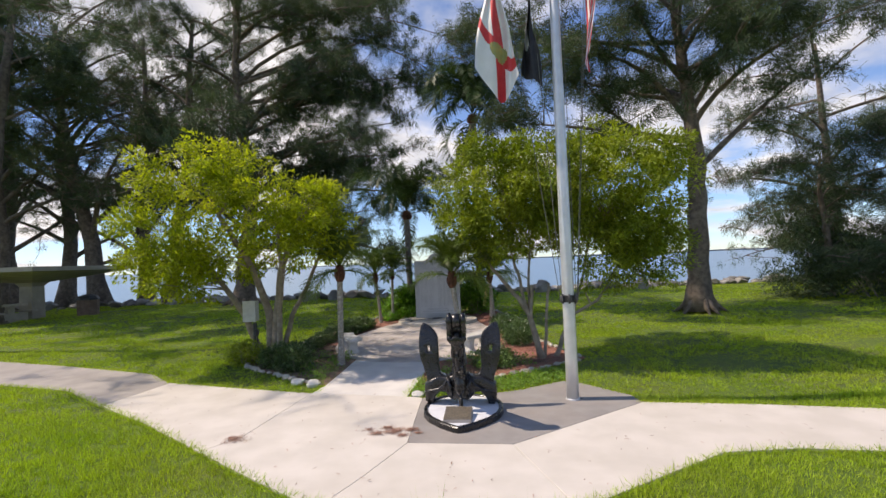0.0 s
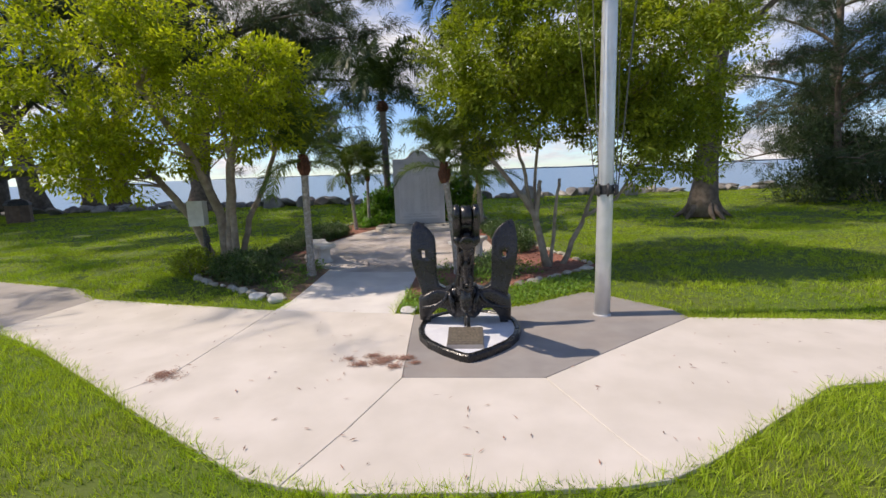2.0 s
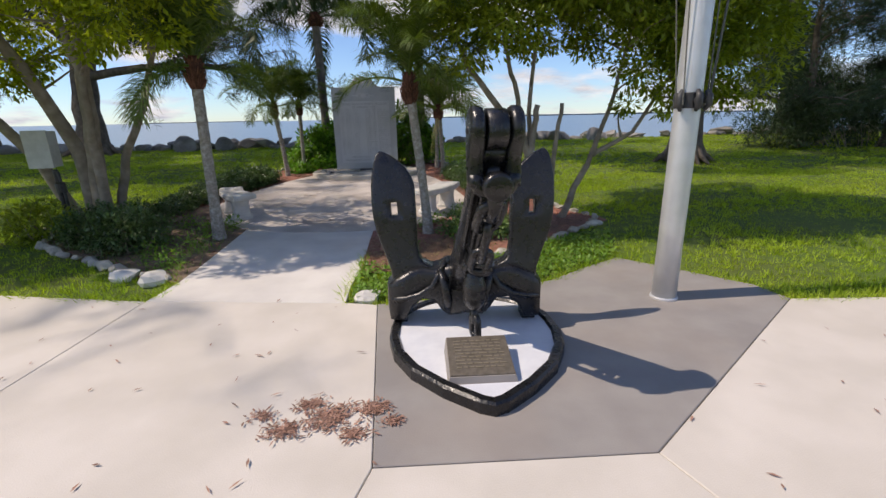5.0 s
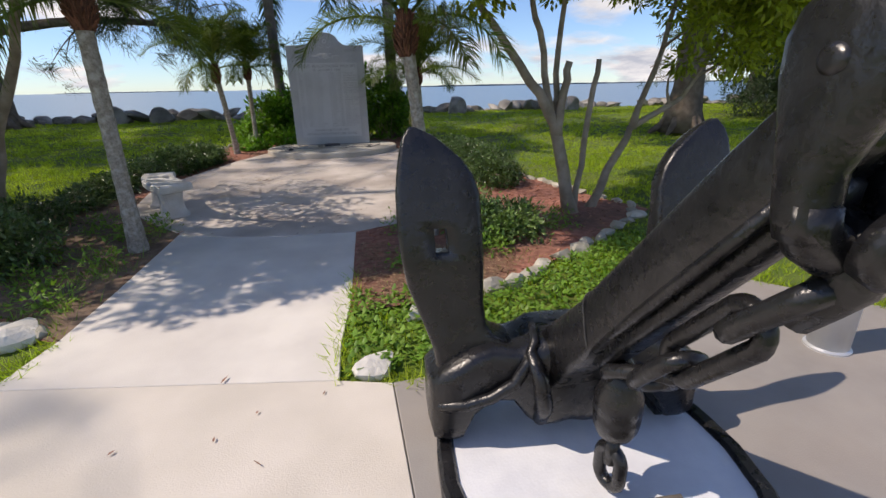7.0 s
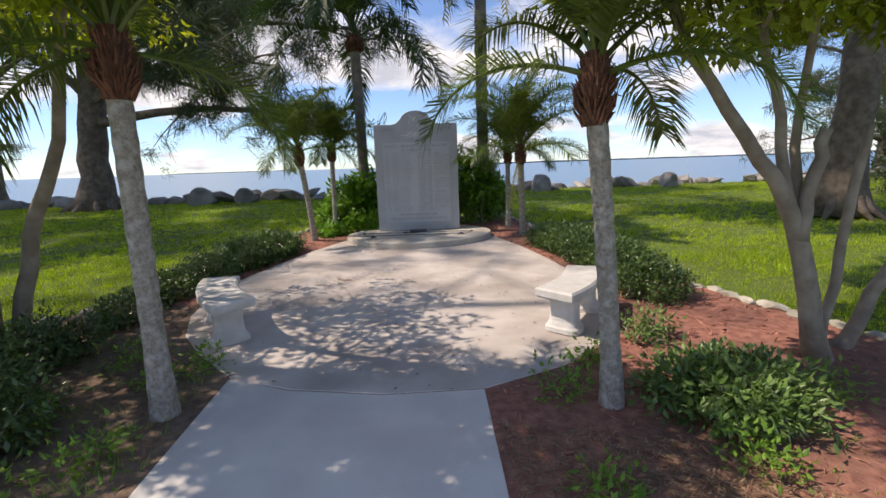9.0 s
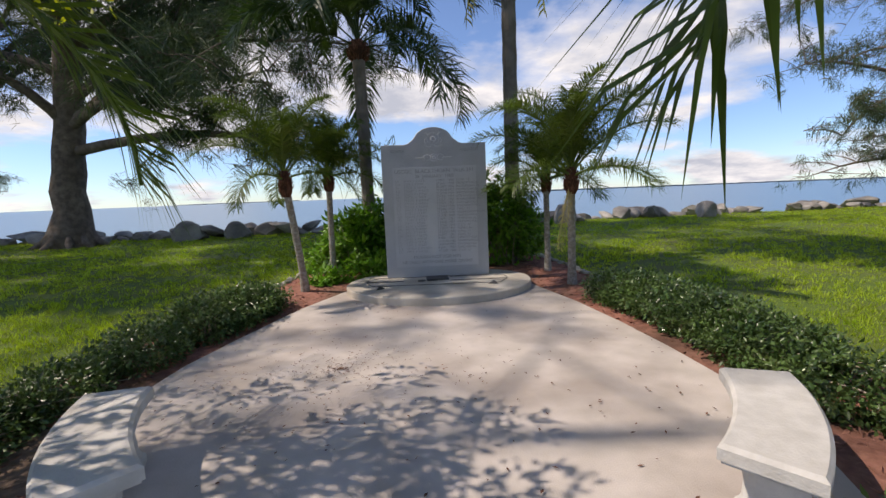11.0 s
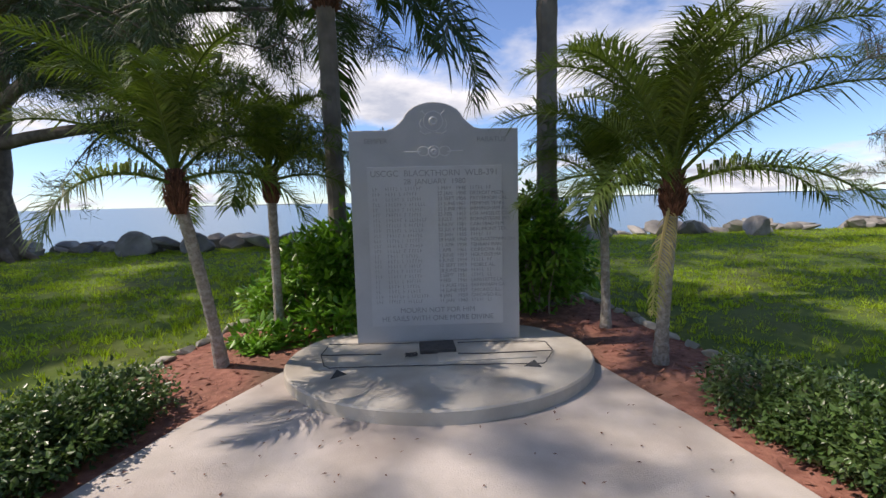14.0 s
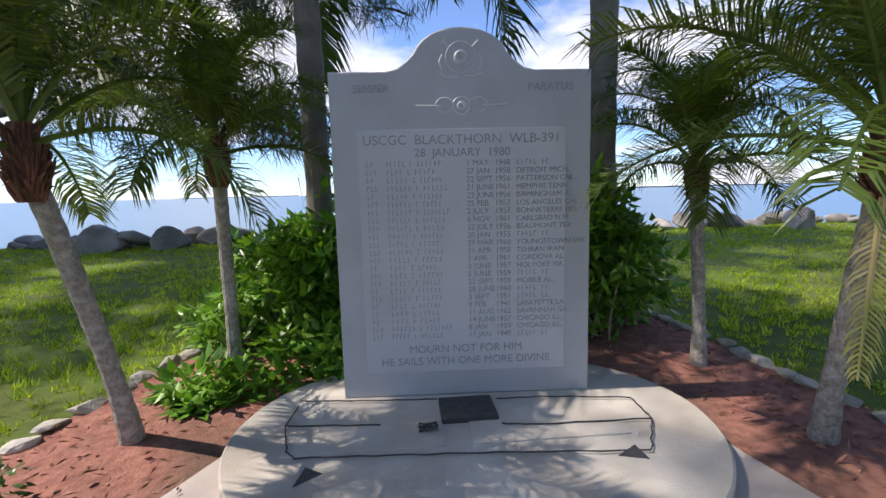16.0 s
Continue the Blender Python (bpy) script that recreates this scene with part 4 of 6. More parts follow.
    def link(a, b, width, thickness, twist, name="chain_link", label=""):
        a, b = inw(*a), inw(*b)
        rot = Vector((0, 0, 1)).rotation_difference((b - a).normalized()).to_matrix().to_4x4()
        m = Matrix.Translation(a.lerp(b, 0.5)) @ rot @ Matrix.Rotation(radians(twist), 4, "Z")
        part(name, Geo().tube([m @ Vector(q_) for q_ in link_points((b - a).length, width)], thickness, 10, closed=True), M["iron"], anc, label, True)

    link((hx, 6.18, 0.985), (hx - 0.01, 6.325, 0.83), 0.105, 0.024, 5, "pear_link", "large pear-shaped link")
    link((hx - 0.01, 6.28, 0.875), (hx, 6.475, 0.65), 0.09, 0.022, 95)
    link((hx + 0.01, 6.43, 0.69), (hx + 0.005, 6.56, 0.535), 0.09, 0.022, 20)
    link((hx + 0.05, 6.52, 0.57), (hx - 0.03, 6.655, 0.50), 0.085, 0.021, 80)
    sx, sy = 0.345, 6.655
    g = Geo().lathe([(0.02, 0.265), (0.030, 0.275), (0.052, 0.295), (0.066, 0.33), (0.069, 0.365), (0.066, 0.375), (0.071, 0.385), (0.068, 0.43), (0.055, 0.465), (0.05, 0.50), (0.03, 0.525), (0.012, 0.53)], 18)
    g.tube([(0, 0, 0.28), (0, 0, 0.18)], 0.022, 8)
    g.v = [tuple(inw(x + sx, y + sy, z)) for x, y, z in g.v]
    part("swivel", g, M["iron"], anc, "pear-shaped swivel", True)
    link((sx + 0.004, sy + 0.004, 0.225), (sx + 0.008, sy + 0.01, 0.085), 0.078, 0.021, 15)

    plq = thing("plaque", "bronze dedication plaque on a sloping block", "plaque")
    plq.matrix_basis = at @ Matrix.Translation((-0.03, -0.42, 0.055))
    wedge = Geo().add([(-0.18, -0.17, 0), (0.18, -0.17, 0), (0.18, 0.17, 0), (-0.18, 0.17, 0), (-0.17, -0.16, 0.035), (0.17, -0.16, 0.035), (0.17, 0.16, 0.09), (-0.17, 0.16, 0.09)], [(3, 2, 1, 0), (4, 5, 6, 7), (0, 1, 5, 4), (1, 2, 6, 5), (2, 3, 7, 6), (3, 0, 4, 7)])
    part("block", wedge, M["grey_slab"], plq)
    tilt = Matrix.Translation((0, 0, 0.066)) @ Matrix.Rotation(math.atan2(0.055, 0.32), 4, "X")
    face = part("plate", Geo().box((0.335, 0.315, 0.012), tilt, 0.003), M["bronze"], plq, "weathered bronze plate")
    lines = Geo()
    rng = random.Random(9)
    for i in range(9):
        x = -0.13
        while x < 0.12:
            length = rng.uniform(0.02, 0.055)
            lines.box((min(length, 0.135 - x), 0.009, 0.003), tilt @ Matrix.Translation((x + min(length, 0.135 - x) / 2, 0.115 - i * 0.027, 0.007)))
            x += length + 0.01
    part("raised_lines", lines, M["bronze_text"], plq, "rows of raised lettering too worn to read", kind="stuff")


def flag(name, label, corners, pattern, mats, nu=36, nv=24, fold=0.09, seed=1, bulge=0.0):
    """A hanging flag: corners hoist top, hoist bottom, fly top, fly bottom."""
    a, b, c, d = (Vector(p) for p in corners)
    v, f, ids = [], [], []
    for i in range(nu + 1):
        for j in range(nv + 1):
            u, w = i / nu, j / nv
            p = (a.lerp(b, w)).lerp(c.lerp(d, w), u)
            p.y += fold * min(1, 2 * u) * math.sin(7 * w + 3.2 * u + seed) + 0.03 * math.sin(17 * w + seed + 5 * u)
            p.x += 0.05 * min(1, 2 * u) * math.sin(5 * w + 4 * u + 2 * seed)
            p.z -= bulge * u ** 3 * math.sin(math.pi * w)
            v.append(p)
    for i in range(nu):
        for j in range(nv):
            k = i * (nv + 1) + j
            f.append((k, k + nv + 1, k + nv + 2, k + 1))
            ids.append(pattern((i + 0.5) / nu, (j + 0.5) / nv))
    root = thing(name, label, "flag")
    ob = part("cloth", Geo().add(v, f), None, root, smooth=True)
    for m in mats:
        ob.data.materials.append(M[m])
    ob.data.polygons.foreach_set("material_index", ids)


def build_flagpole():
    pole = thing("flagpole", "brushed aluminium flagpole with a yardarm", "flagpole", (1.94, 7.20, 0))
    part("shaft", Geo().lathe([(0.088, -0.05), (0.086, 0.6), (0.080, 3.0), (0.062, 7.0), (0.045, 9.6), (0.02, 9.65)], 24), M["pole"], pole, smooth=True)
    part("collar", Geo().lathe([(0.10, 0.0), (0.10, 0.012), (0.089, 0.02)], 24), M["pole"], pole)
    part("yardarm", Geo().tube([(-1.0, 0.02, 7.2), (0.75, 0.02, 7.2)], 0.03, 10), M["pole"], pole, smooth=True)
    part("finial", Geo().lathe([(0.03, 9.64), (0.08, 9.69), (0.09, 9.75), (0.06, 9.81), (0.01, 9.84)], 16), M["bronze"], pole, smooth=True)
    z = 1.43
    part("cleat_band", Geo().lathe([(0.088, z - 0.05), (0.092, z - 0.045), (0.092, z + 0.045), (0.087, z + 0.05)], 20), M["dark_metal"], pole)
    for a in (-150, -95, -40):
        c, s = math.cos(radians(a)), math.sin(radians(a))
        g = Geo().tube([(0.10 * c, 0.10 * s, z - 0.065), (0.125 * c, 0.125 * s, z - 0.03), (0.115 * c, 0.115 * s, z), (0.125 * c, 0.125 * s, z + 0.03), (0.10 * c, 0.10 * s, z + 0.065)], [0.012, 0.022, 0.03, 0.022, 0.012], 8)
        g.tube([(0.085 * c, 0.085 * s, z), (0.115 * c, 0.115 * s, z)], 0.02, 8)
        part("cleat", g, M["dark_metal"], pole, smooth=True)
    for x, y, xt in ((-0.12, -0.05, -0.85), (-0.10, -0.09, -0.40), (0.10, -0.05, 0.10), (0.13, -0.02, 0.55), (0.11, -0.06, 0.52)):
        part("halyard", Geo().tube(curve((x, y, 1.4), (xt if abs(xt) > 0.3 else x, 0.0, 7.2), (0, 0, 0), 5), 0.005, 5), M["rope"], pole)
    red_cross = lambda u, w: 2 if ((u - 0.70) / 0.065) ** 2 + ((w - 0.5) / 0.22) ** 2 < 1 else (1 if abs(w - 0.5) < 0.11 or abs((u - 0.70) * 1.7 - (w - 0.5) * 0.55) < 0.095 else 0)
    flag("state_flag", "white flag with a red saltire and round seal hanging limp", ((1.02, 7.20, 6.35), (1.10, 7.20, 6.05), (0.76, 7.20, 4.82), (1.42, 7.20, 4.68)), red_cross, ("flag_white", "flag_red", "flag_seal"), nu=90, nv=60, fold=0.06, bulge=0.42)
    flag("black_flag", "black flag hanging in limp folds", ((1.55, 7.22, 6.6), (1.60, 7.22, 5.7), (1.45, 7.25, 4.8), (1.68, 7.22, 4.45)), lambda u, w: 1 if (u - 0.55) ** 2 + (w - 0.5) ** 2 < 0.02 else 0, ("flag_black", "flag_white"), fold=0.08, seed=3)
    stripes = lambda u, w: 2 if u < 0.4 and w < 0.54 else (0 if int(w * 13) % 2 else 1)
    flag("striped_flag", "red and white striped flag hanging limp", ((2.52, 7.20, 6.9), (2.50, 7.20, 6.0), (2.36, 7.20, 5.1), (2.44, 7.24, 4.72)), stripes, ("flag_white", "flag_red", "flag_blue"), nv=52, fold=0.09, seed=5)


# ---- palms ----
def frond_mesh(name, length, leaflet, droop, rng, lift=0.9, pairs=92, width=0.022, vee=0.5):
    """An arching feather leaf along +x, with its stalk."""
    k = 14
    pts, ang = [Vector((0, 0, 0))], lift
    for i in range(k):
        ang -= droop / k * (0.35 + 1.3 * i / k)
        pts.append(pts[-1] + Vector((math.cos(ang), 0, math.sin(ang))) * length / k)
    g = Geo().tube(pts, [0.014 * (1 - 0.85 * i / k) + 0.002 for i in range(k + 1)], 5)
    at, way, side, ln = [], [], [], []
    for i in range(pairs):
        t = 0.16 + 0.84 * i / pairs
        f = t * k
        j = min(int(f), k - 1)
        p = pts[j].lerp(pts[j + 1], f - j)
        ax = (pts[j + 1] - pts[j]).normalized()
        up = Vector((-ax.z, 0, ax.x))
        size = leaflet * (0.45 + 0.75 * math.sin(math.pi * min(1, t * 0.93 + 0.02)) ** 0.7) * rng.uniform(0.75, 1.15)
        for s in (-1, 1):
            dr = (Vector((0, s, 0)) * 0.85 + ax * (0.45 + 0.5 * t) + up * (vee + rng.uniform(-0.75, 0.45))).normalized()
            at.append(p), way.append(dr), ln.append(size)
            side.append(dr.cross(up).normalized())
    at, way, side, ln = np.array(at), np.array(way), np.array(side), np.array(ln)
    # two pieces a leaflet, so that its tip hangs
    w1 = np.full(len(at), width)
    tip_way = unit(way + np.array((0, 0, -0.75)))
    mid = at + way * ln[:, None] * 0.5
    v = np.stack([at - side * w1[:, None] * 0.35, at + side * w1[:, None] * 0.35, mid + side * w1[:, None] * 0.5, mid - side * w1[:, None] * 0.5, mid + tip_way * ln[:, None] * 0.55], 1).reshape(-1, 3)
    n0 = len(g.v)
    g.v += [tuple(p) for p in v]
    for i in range(len(at)):
        o = n0 + 5 * i
        g.f += [(o, o + 1, o + 2, o + 3), (o + 3, o + 2, o + 4)]
    return g.mesh(name)


def palm(name, label, base, top, radius, crown, rng, fronds=18, length=1.2, leaflet=0.30, droop=1.9, material="frond", bark="palm_bark", boots=True, dry=0, group="", width=0.0105, low=0.35, hang=0.66):
    base, top = Vector(base), Vector(top)
    root = thing(name, label, "palm tree", base, group)
    rel = top - base
    k = 26
    pts, rad = [], []
    for i in range(k + 1):
        t = i / k
        pts.append(Vector((rel.x * t ** 1.25, rel.y * t ** 1.25, rel.z * t - (0.05 if i == 0 else 0))))
        rad.append(radius * (1.25 - 0.35 * min(1, 4 * t) if t < 0.25 else 0.9) * (1 + (0.045 if i % 2 else -0.03)))
    part("trunk", Geo().tube(pts, rad, 12), M[bark], root, smooth=False)
    if boots:
        g = Geo()
        for i in range(170):
            a = i * 2.4
            t = i / 170
            r0 = radius * 0.9
            out = radius * (0.92 + 0.42 * math.sin(math.pi * min(1, t + 0.15)) + 0.35 * rng.random())
            z = -0.13 + 0.27 * t
            c, s = math.cos(a), math.sin(a)
            tip = rng.uniform(0.005, 0.03)
            a += rng.uniform(-0.3, 0.3)
            g.tube([(rel.x + r0 * c, rel.y + r0 * s, rel.z + z - 0.03), (rel.x + out * c, rel.y + out * s, rel.z + z + 0.015), (rel.x + (out + tip) * c, rel.y + (out + tip) * s, rel.z + z + rng.uniform(0.0, 0.09))], [0.011, 0.007, 0.0015], 4)
        g.lathe([(radius * 0.9, -0.16), (radius * 1.3, -0.05), (radius * 1.38, 0.06), (radius * 0.9, 0.18)], 10, tuple(rel))
        part("leaf_base_collar", g, M["boots"], root, "shaggy red-brown leaf bases")
    variants = [frond_mesh("frond", length * rng.uniform(0.85, 1.1), leaflet, droop * rng.uniform(0.8, 1.2), rng, lift, width=width) for lift in (1.5, 1.42, 1.3, 1.15, 0.9, low)]
    for i in range(fronds):
        t = (i + 0.5) / fronds
        me = variants[min(5, int(t * 6))]
        z = rel.z + crown * (1 - t) + 0.05
        ob = shared("frond", me, M[material], root, Matrix.Translation((rel.x, rel.y, z)) @ Matrix.Rotation(i * 2.39996 + rng.uniform(-0.25, 0.25), 4, "Z") @ Matrix.Rotation(rng.uniform(-0.15, 0.15), 4, "X"))
    for i in range(dry):
        me = frond_mesh("frond", length * hang, leaflet * 0.42, 0.30, rng, -1.15, pairs=34, width=width, vee=-0.5)
        shared("frond", me, M["frond_dry"], root, Matrix.Translation((rel.x, rel.y, rel.z + 0.02)) @ Matrix.Rotation(3.75 + 1.3 * i, 4, "Z"), "dry yellow hanging frond")


def build_palms():
    rng = random.Random(21)
    g = "small date palms round the patio"
    lab = "small feather palm with a slim grey trunk"
    palm("palm", lab + " beside the path", (-2.10, 9.84, ground_z(9.84)), (-2.07, 9.82, 1.86), 0.064, 0.18, rng, 18, 1.05, 0.25, 1.5, group=g, low=0.05)
    palm("palm", lab + " in red mulch", (0.40, 9.60, ground_z(9.6)), (0.23, 9.55, 1.66), 0.057, 0.18, rng, 19, 0.98, 0.25, 1.6, group=g)
    palm("palm", lab + " leaning outward", (-2.31, 15.6, ground_z(15.6)), (-2.38, 15.22, 1.56), 0.052, 0.18, rng, 16, 1.25, 0.24, 1.8, group=g)
    palm("palm", lab + " behind the hedge", (-2.04, 16.43, ground_z(16.4)), (-2.0, 16.3, 1.63), 0.05, 0.15, rng, 17, 1.1, 0.22, 1.7, group=g)
    palm("palm", "small feather palm with one dry hanging frond", (1.40, 15.15, ground_z(15.15)), (1.28, 14.85, 1.46), 0.056, 0.18, rng, 24, 1.4, 0.28, 1.5, dry=1, group=g)
    palm("palm", lab + " near the memorial", (1.37, 16.12, ground_z(16.12)), (1.41, 16.3, 1.46), 0.05, 0.15, rng, 22, 1.25, 0.26, 1.8, group=g)
    palm("queen_palm", "tall dark feather palm behind the memorial", (-1.46, 17.0, ground_z(17)), (-1.50, 17.05, 3.75), 0.115, 0.3, rng, 22, 3.0, 0.5, 2.4, "frond_dark", "royal_bark", True, width=0.026, low=0.3)
    palm("queen_palm", "taller dark feather palm with grey trunk", (1.08, 17.2, ground_z(17.2)), (1.06, 17.15, 7.2), 0.135, 0.35, rng, 20, 2.7, 0.55, 2.6, "frond_dark", "royal_bark", True, dry=2, width=0.03, low=-0.2, hang=1.25)


# ---- leafy trees, pines and shrubs ----
def crown_leaves(rng, lobes, count, size, aspect=0.42, per=26, spread=0.17):
    """Leaves in small sprays on and inside uneven round lobes: centre, radii."""
    sizes = np.array([r[0] * r[1] + r[0] * r[2] + r[1] * r[2] for _, r in lobes])
    pick = rng.choice(len(lobes), count // per, p=sizes / sizes.sum())
    c = np.array([l[0] for l in lobes])[pick]
    r = np.array([l[1] for l in lobes])[pick]
    d = rand_dirs(rng, len(pick))
    lump = 1 + 0.16 * np.sin(d[:, 0] * 5 + pick) * np.sin(d[:, 1] * 6 + 2) + 0.12 * np.sin(d[:, 2] * 9 + d[:, 0] * 7)
    sp = c + d * r * (rng.uniform(0.45, 1.0, (len(pick), 1)) ** 0.45) * lump[:, None]
    out = rand_dirs(rng, len(sp) * per)
    ball = np.repeat(rng.uniform(0.7, 1.35, (len(sp), 1)), per, 0) * spread * 1.7
    at = np.repeat(sp, per, 0) + out * ball * rng.uniform(0.0, 1.0, (len(out), 1)) ** 0.4 * (1, 1, 0.75)
    way = unit(np.repeat(d, per, 0) * 0.35 + out * 0.7 + rand_dirs(rng, len(at)) * 0.8 + np.array((0, 0, -0.15)))
    side = unit(np.cross(way, rand_dirs(rng, len(at)) * 0.6 + np.array((0, 0, 1.0))))
    ln = rng.uniform(0.7, 1.3, len(at)) * size
    return leaves_np(at, way, side, ln, ln * aspect), sp


def bush_tree(name, label, base, trunks, lobes, count, size, material, seed, shift=(0, 0), stout=0.66, thin=(), thin_count=0):
    rng = np.random.default_rng(seed)
    root = thing(name, label, "tree", (base[0] + shift[0], base[1] + shift[1], base[2]))
    bx, by, bz = base
    lobes = [((c[0] - bx, c[1] - by, c[2] - bz), r) for c, r in lobes]
    (v, f), sprays = crown_leaves(rng, lobes, count, size, per=110, spread=0.13)
    if thin:
        thin = [((c[0] - bx, c[1] - by, c[2] - bz), r) for c, r in thin]
        (v2, f2), more = crown_leaves(rng, thin, thin_count, size, per=60, spread=0.13)
        f = np.concatenate([f, f2 + len(v)])
        v = np.concatenate([v, v2])
        sprays = np.concatenate([sprays, more])
    shared("crown", mesh_np("crown", v, f), M[material], root)
    tips = []
    for pts, r0, r1 in trunks:
        pts = [Vector((x - bx, y - by, z - bz)) for x, y, z in pts]
        fine = []
        for i in range(len(pts) - 1):
            for t in range(4):
                fine.append(pts[i].lerp(pts[i + 1], t / 4) + Vector((rng.normal() * 0.008, rng.normal() * 0.008, 0)))
        fine.append(pts[-1])
        n = len(fine) - 1
        part("trunk", Geo().tube(fine, [stout * r0 * (1.35 if i == 0 else 1) + stout * (r1 - r0) * i / n for i in range(n + 1)], 9), M["bark_smooth"], root, smooth=True)
        tips += [(fine[i], r1 + (r0 - r1) * (1 - i / n)) for i in range(n // 2, n + 1)]
    g = Geo()
    for s in sprays[rng.choice(len(sprays), 110)]:
        s = Vector(s)
        p, r = min(tips, key=lambda q: (q[0] - s).length + (0.5 if q[0].z > s.z else 0))
        bend = Vector((0, 0, 0.12 * (s - p).length * rng.uniform(-0.5, 1))) + Vector(rng.normal(size=3)) * 0.05
        g.tube(curve(p, s, bend, 5), [min(r * 0.5, 0.022), 0.014, 0.010, 0.007, 0.003], 5, caps=False)
    part("twig_work", g, M["bark_smooth"], root, "thin bare twigs inside the crown", True)


def build_bush_trees():
    bush_tree("bushy_tree", "broad multi-stemmed tree with yellow-green crown", (-3.80, 10.65, ground_z(10.6)),
              [([(-3.80, 10.60, -0.05), (-3.72, 10.6, 0.9), (-3.5, 10.3, 1.9), (-2.9, 9.7, 2.9)], 0.10, 0.045),
               ([(-3.92, 10.70, -0.05), (-3.95, 10.7, 1.0), (-4.1, 10.3, 2.0), (-4.5, 9.6, 3.2)], 0.095, 0.04),
               ([(-4.30, 11.0, -0.05), (-4.65, 11.0, 0.9), (-5.0, 10.5, 1.8), (-5.4, 9.7, 2.8)], 0.075, 0.035),
               ([(-3.70, 10.75, -0.05), (-3.45, 10.8, 0.9), (-3.0, 10.6, 1.6), (-2.4, 10.0, 2.5)], 0.055, 0.025),
               ([(-3.65, 10.5, -0.05), (-3.55, 10.3, 1.0), (-3.3, 9.9, 1.9), (-3.2, 9.4, 2.9)], 0.06, 0.025)],
              [((-5.0, 9.2, 3.44), (1.2, 0.85, 1.12)), ((-5.65, 9.2, 2.72), (0.85, 0.75, 0.76)), ((-4.46, 9.1, 3.9), (1.0, 0.8, 0.82)), ((-3.2, 9.2, 3.26), (1.05, 0.8, 0.86)), ((-2.4, 9.3, 2.99), (0.76, 0.7, 0.86)), ((-5.27, 9.2, 2.27), (0.82, 0.75, 0.58)), ((-5.2, 9.7, 2.0), (0.85, 0.7, 0.55)), ((-4.5, 10.3, 2.3), (0.7, 0.6, 0.4)), ((-5.6, 9.8, 2.25), (0.6, 0.6, 0.55))],
              30000, 0.088, "leaf_yellow", 31, (-0.12, 0.3), 1.2,
              [((-3.9, 10.5, 3.1), (1.2, 0.8, 0.7)), ((-3.4, 11.6, 3.0), (1.0, 0.8, 0.55)), ((-4.8, 11.2, 3.3), (1.1, 0.9, 0.6)), ((-2.9, 10.6, 2.7), (0.8, 0.8, 0.5)), ((-4.9, 10.7, 2.35), (0.9, 0.6, 0.6))], 6000)
    bush_tree("bushy_tree", "open multi-stemmed tree with olive-green crown", (2.05, 10.0, ground_z(10.0)),
              [([(1.98, 9.95, -0.05), (1.78, 10.0, 0.9), (1.50, 10.0, 1.3), (1.0, 10.0, 1.92), (0.75, 10.0, 2.5)], 0.125, 0.035),
               ([(1.80, 10.0, 0.8), (1.82, 9.97, 1.15), (1.86, 9.95, 1.48)], 0.085, 0.06),
               ([(1.74, 10.02, 1.0), (1.58, 10.05, 1.75), (1.46, 10.1, 2.2), (1.4, 10.1, 3.3)], 0.065, 0.03),
               ([(1.79, 10.05, 0.95), (1.83, 10.1, 1.8), (1.95, 10.1, 3.1)], 0.06, 0.03),
               ([(2.05, 10.02, -0.05), (2.14, 10.0, 1.0), (2.20, 10.0, 1.5)], 0.06, 0.045),
               ([(2.30, 10.08, -0.05), (2.45, 10.05, 0.39), (2.64, 10.0, 0.83), (3.16, 9.95, 1.12), (3.7, 9.9, 2.0)], 0.095, 0.03),
               ([(2.64, 10.0, 0.83), (2.9, 10.0, 1.6), (3.1, 10.0, 2.6)], 0.06, 0.03)],
              [((1.0, 10.0, 3.5), (1.0, 1.3, 1.0)), ((2.1, 10.0, 3.7), (1.0, 1.6, 0.95)), ((3.5, 9.9, 3.6), (1.15, 1.6, 1.05)), ((4.0, 9.9, 2.6), (0.75, 1.2, 0.7)), ((3.3, 9.6, 2.1), (0.65, 0.7, 0.7)), ((0.7, 9.8, 2.7), (0.65, 0.8, 0.55)), ((2.4, 9.6, 2.9), (0.8, 0.8, 0.5)), ((4.0, 9.8, 2.3), (0.7, 0.8, 0.6)), ((0.75, 9.75, 2.15), (0.35, 0.35, 0.35)),
               ((2.0, 10.3, 2.6), (0.9, 0.8, 0.45)), ((3.0, 10.2, 2.6), (0.9, 0.8, 0.5)), ((3.4, 11.6, 3.4), (1.0, 0.9, 0.8)), ((2.0, 11.4, 3.6), (0.9, 0.8, 0.7)), ((1.45, 9.8, 3.4), (1.15, 0.9, 1.1)), ((1.1, 9.6, 2.55), (0.75, 0.6, 0.5)), ((3.95, 9.9, 3.3), (1.1, 0.9, 1.15)), ((4.1, 9.8, 2.1), (0.7, 0.7, 0.7))],
              80000, 0.085, "leaf_olive", 32, (0, 0), 0.56)


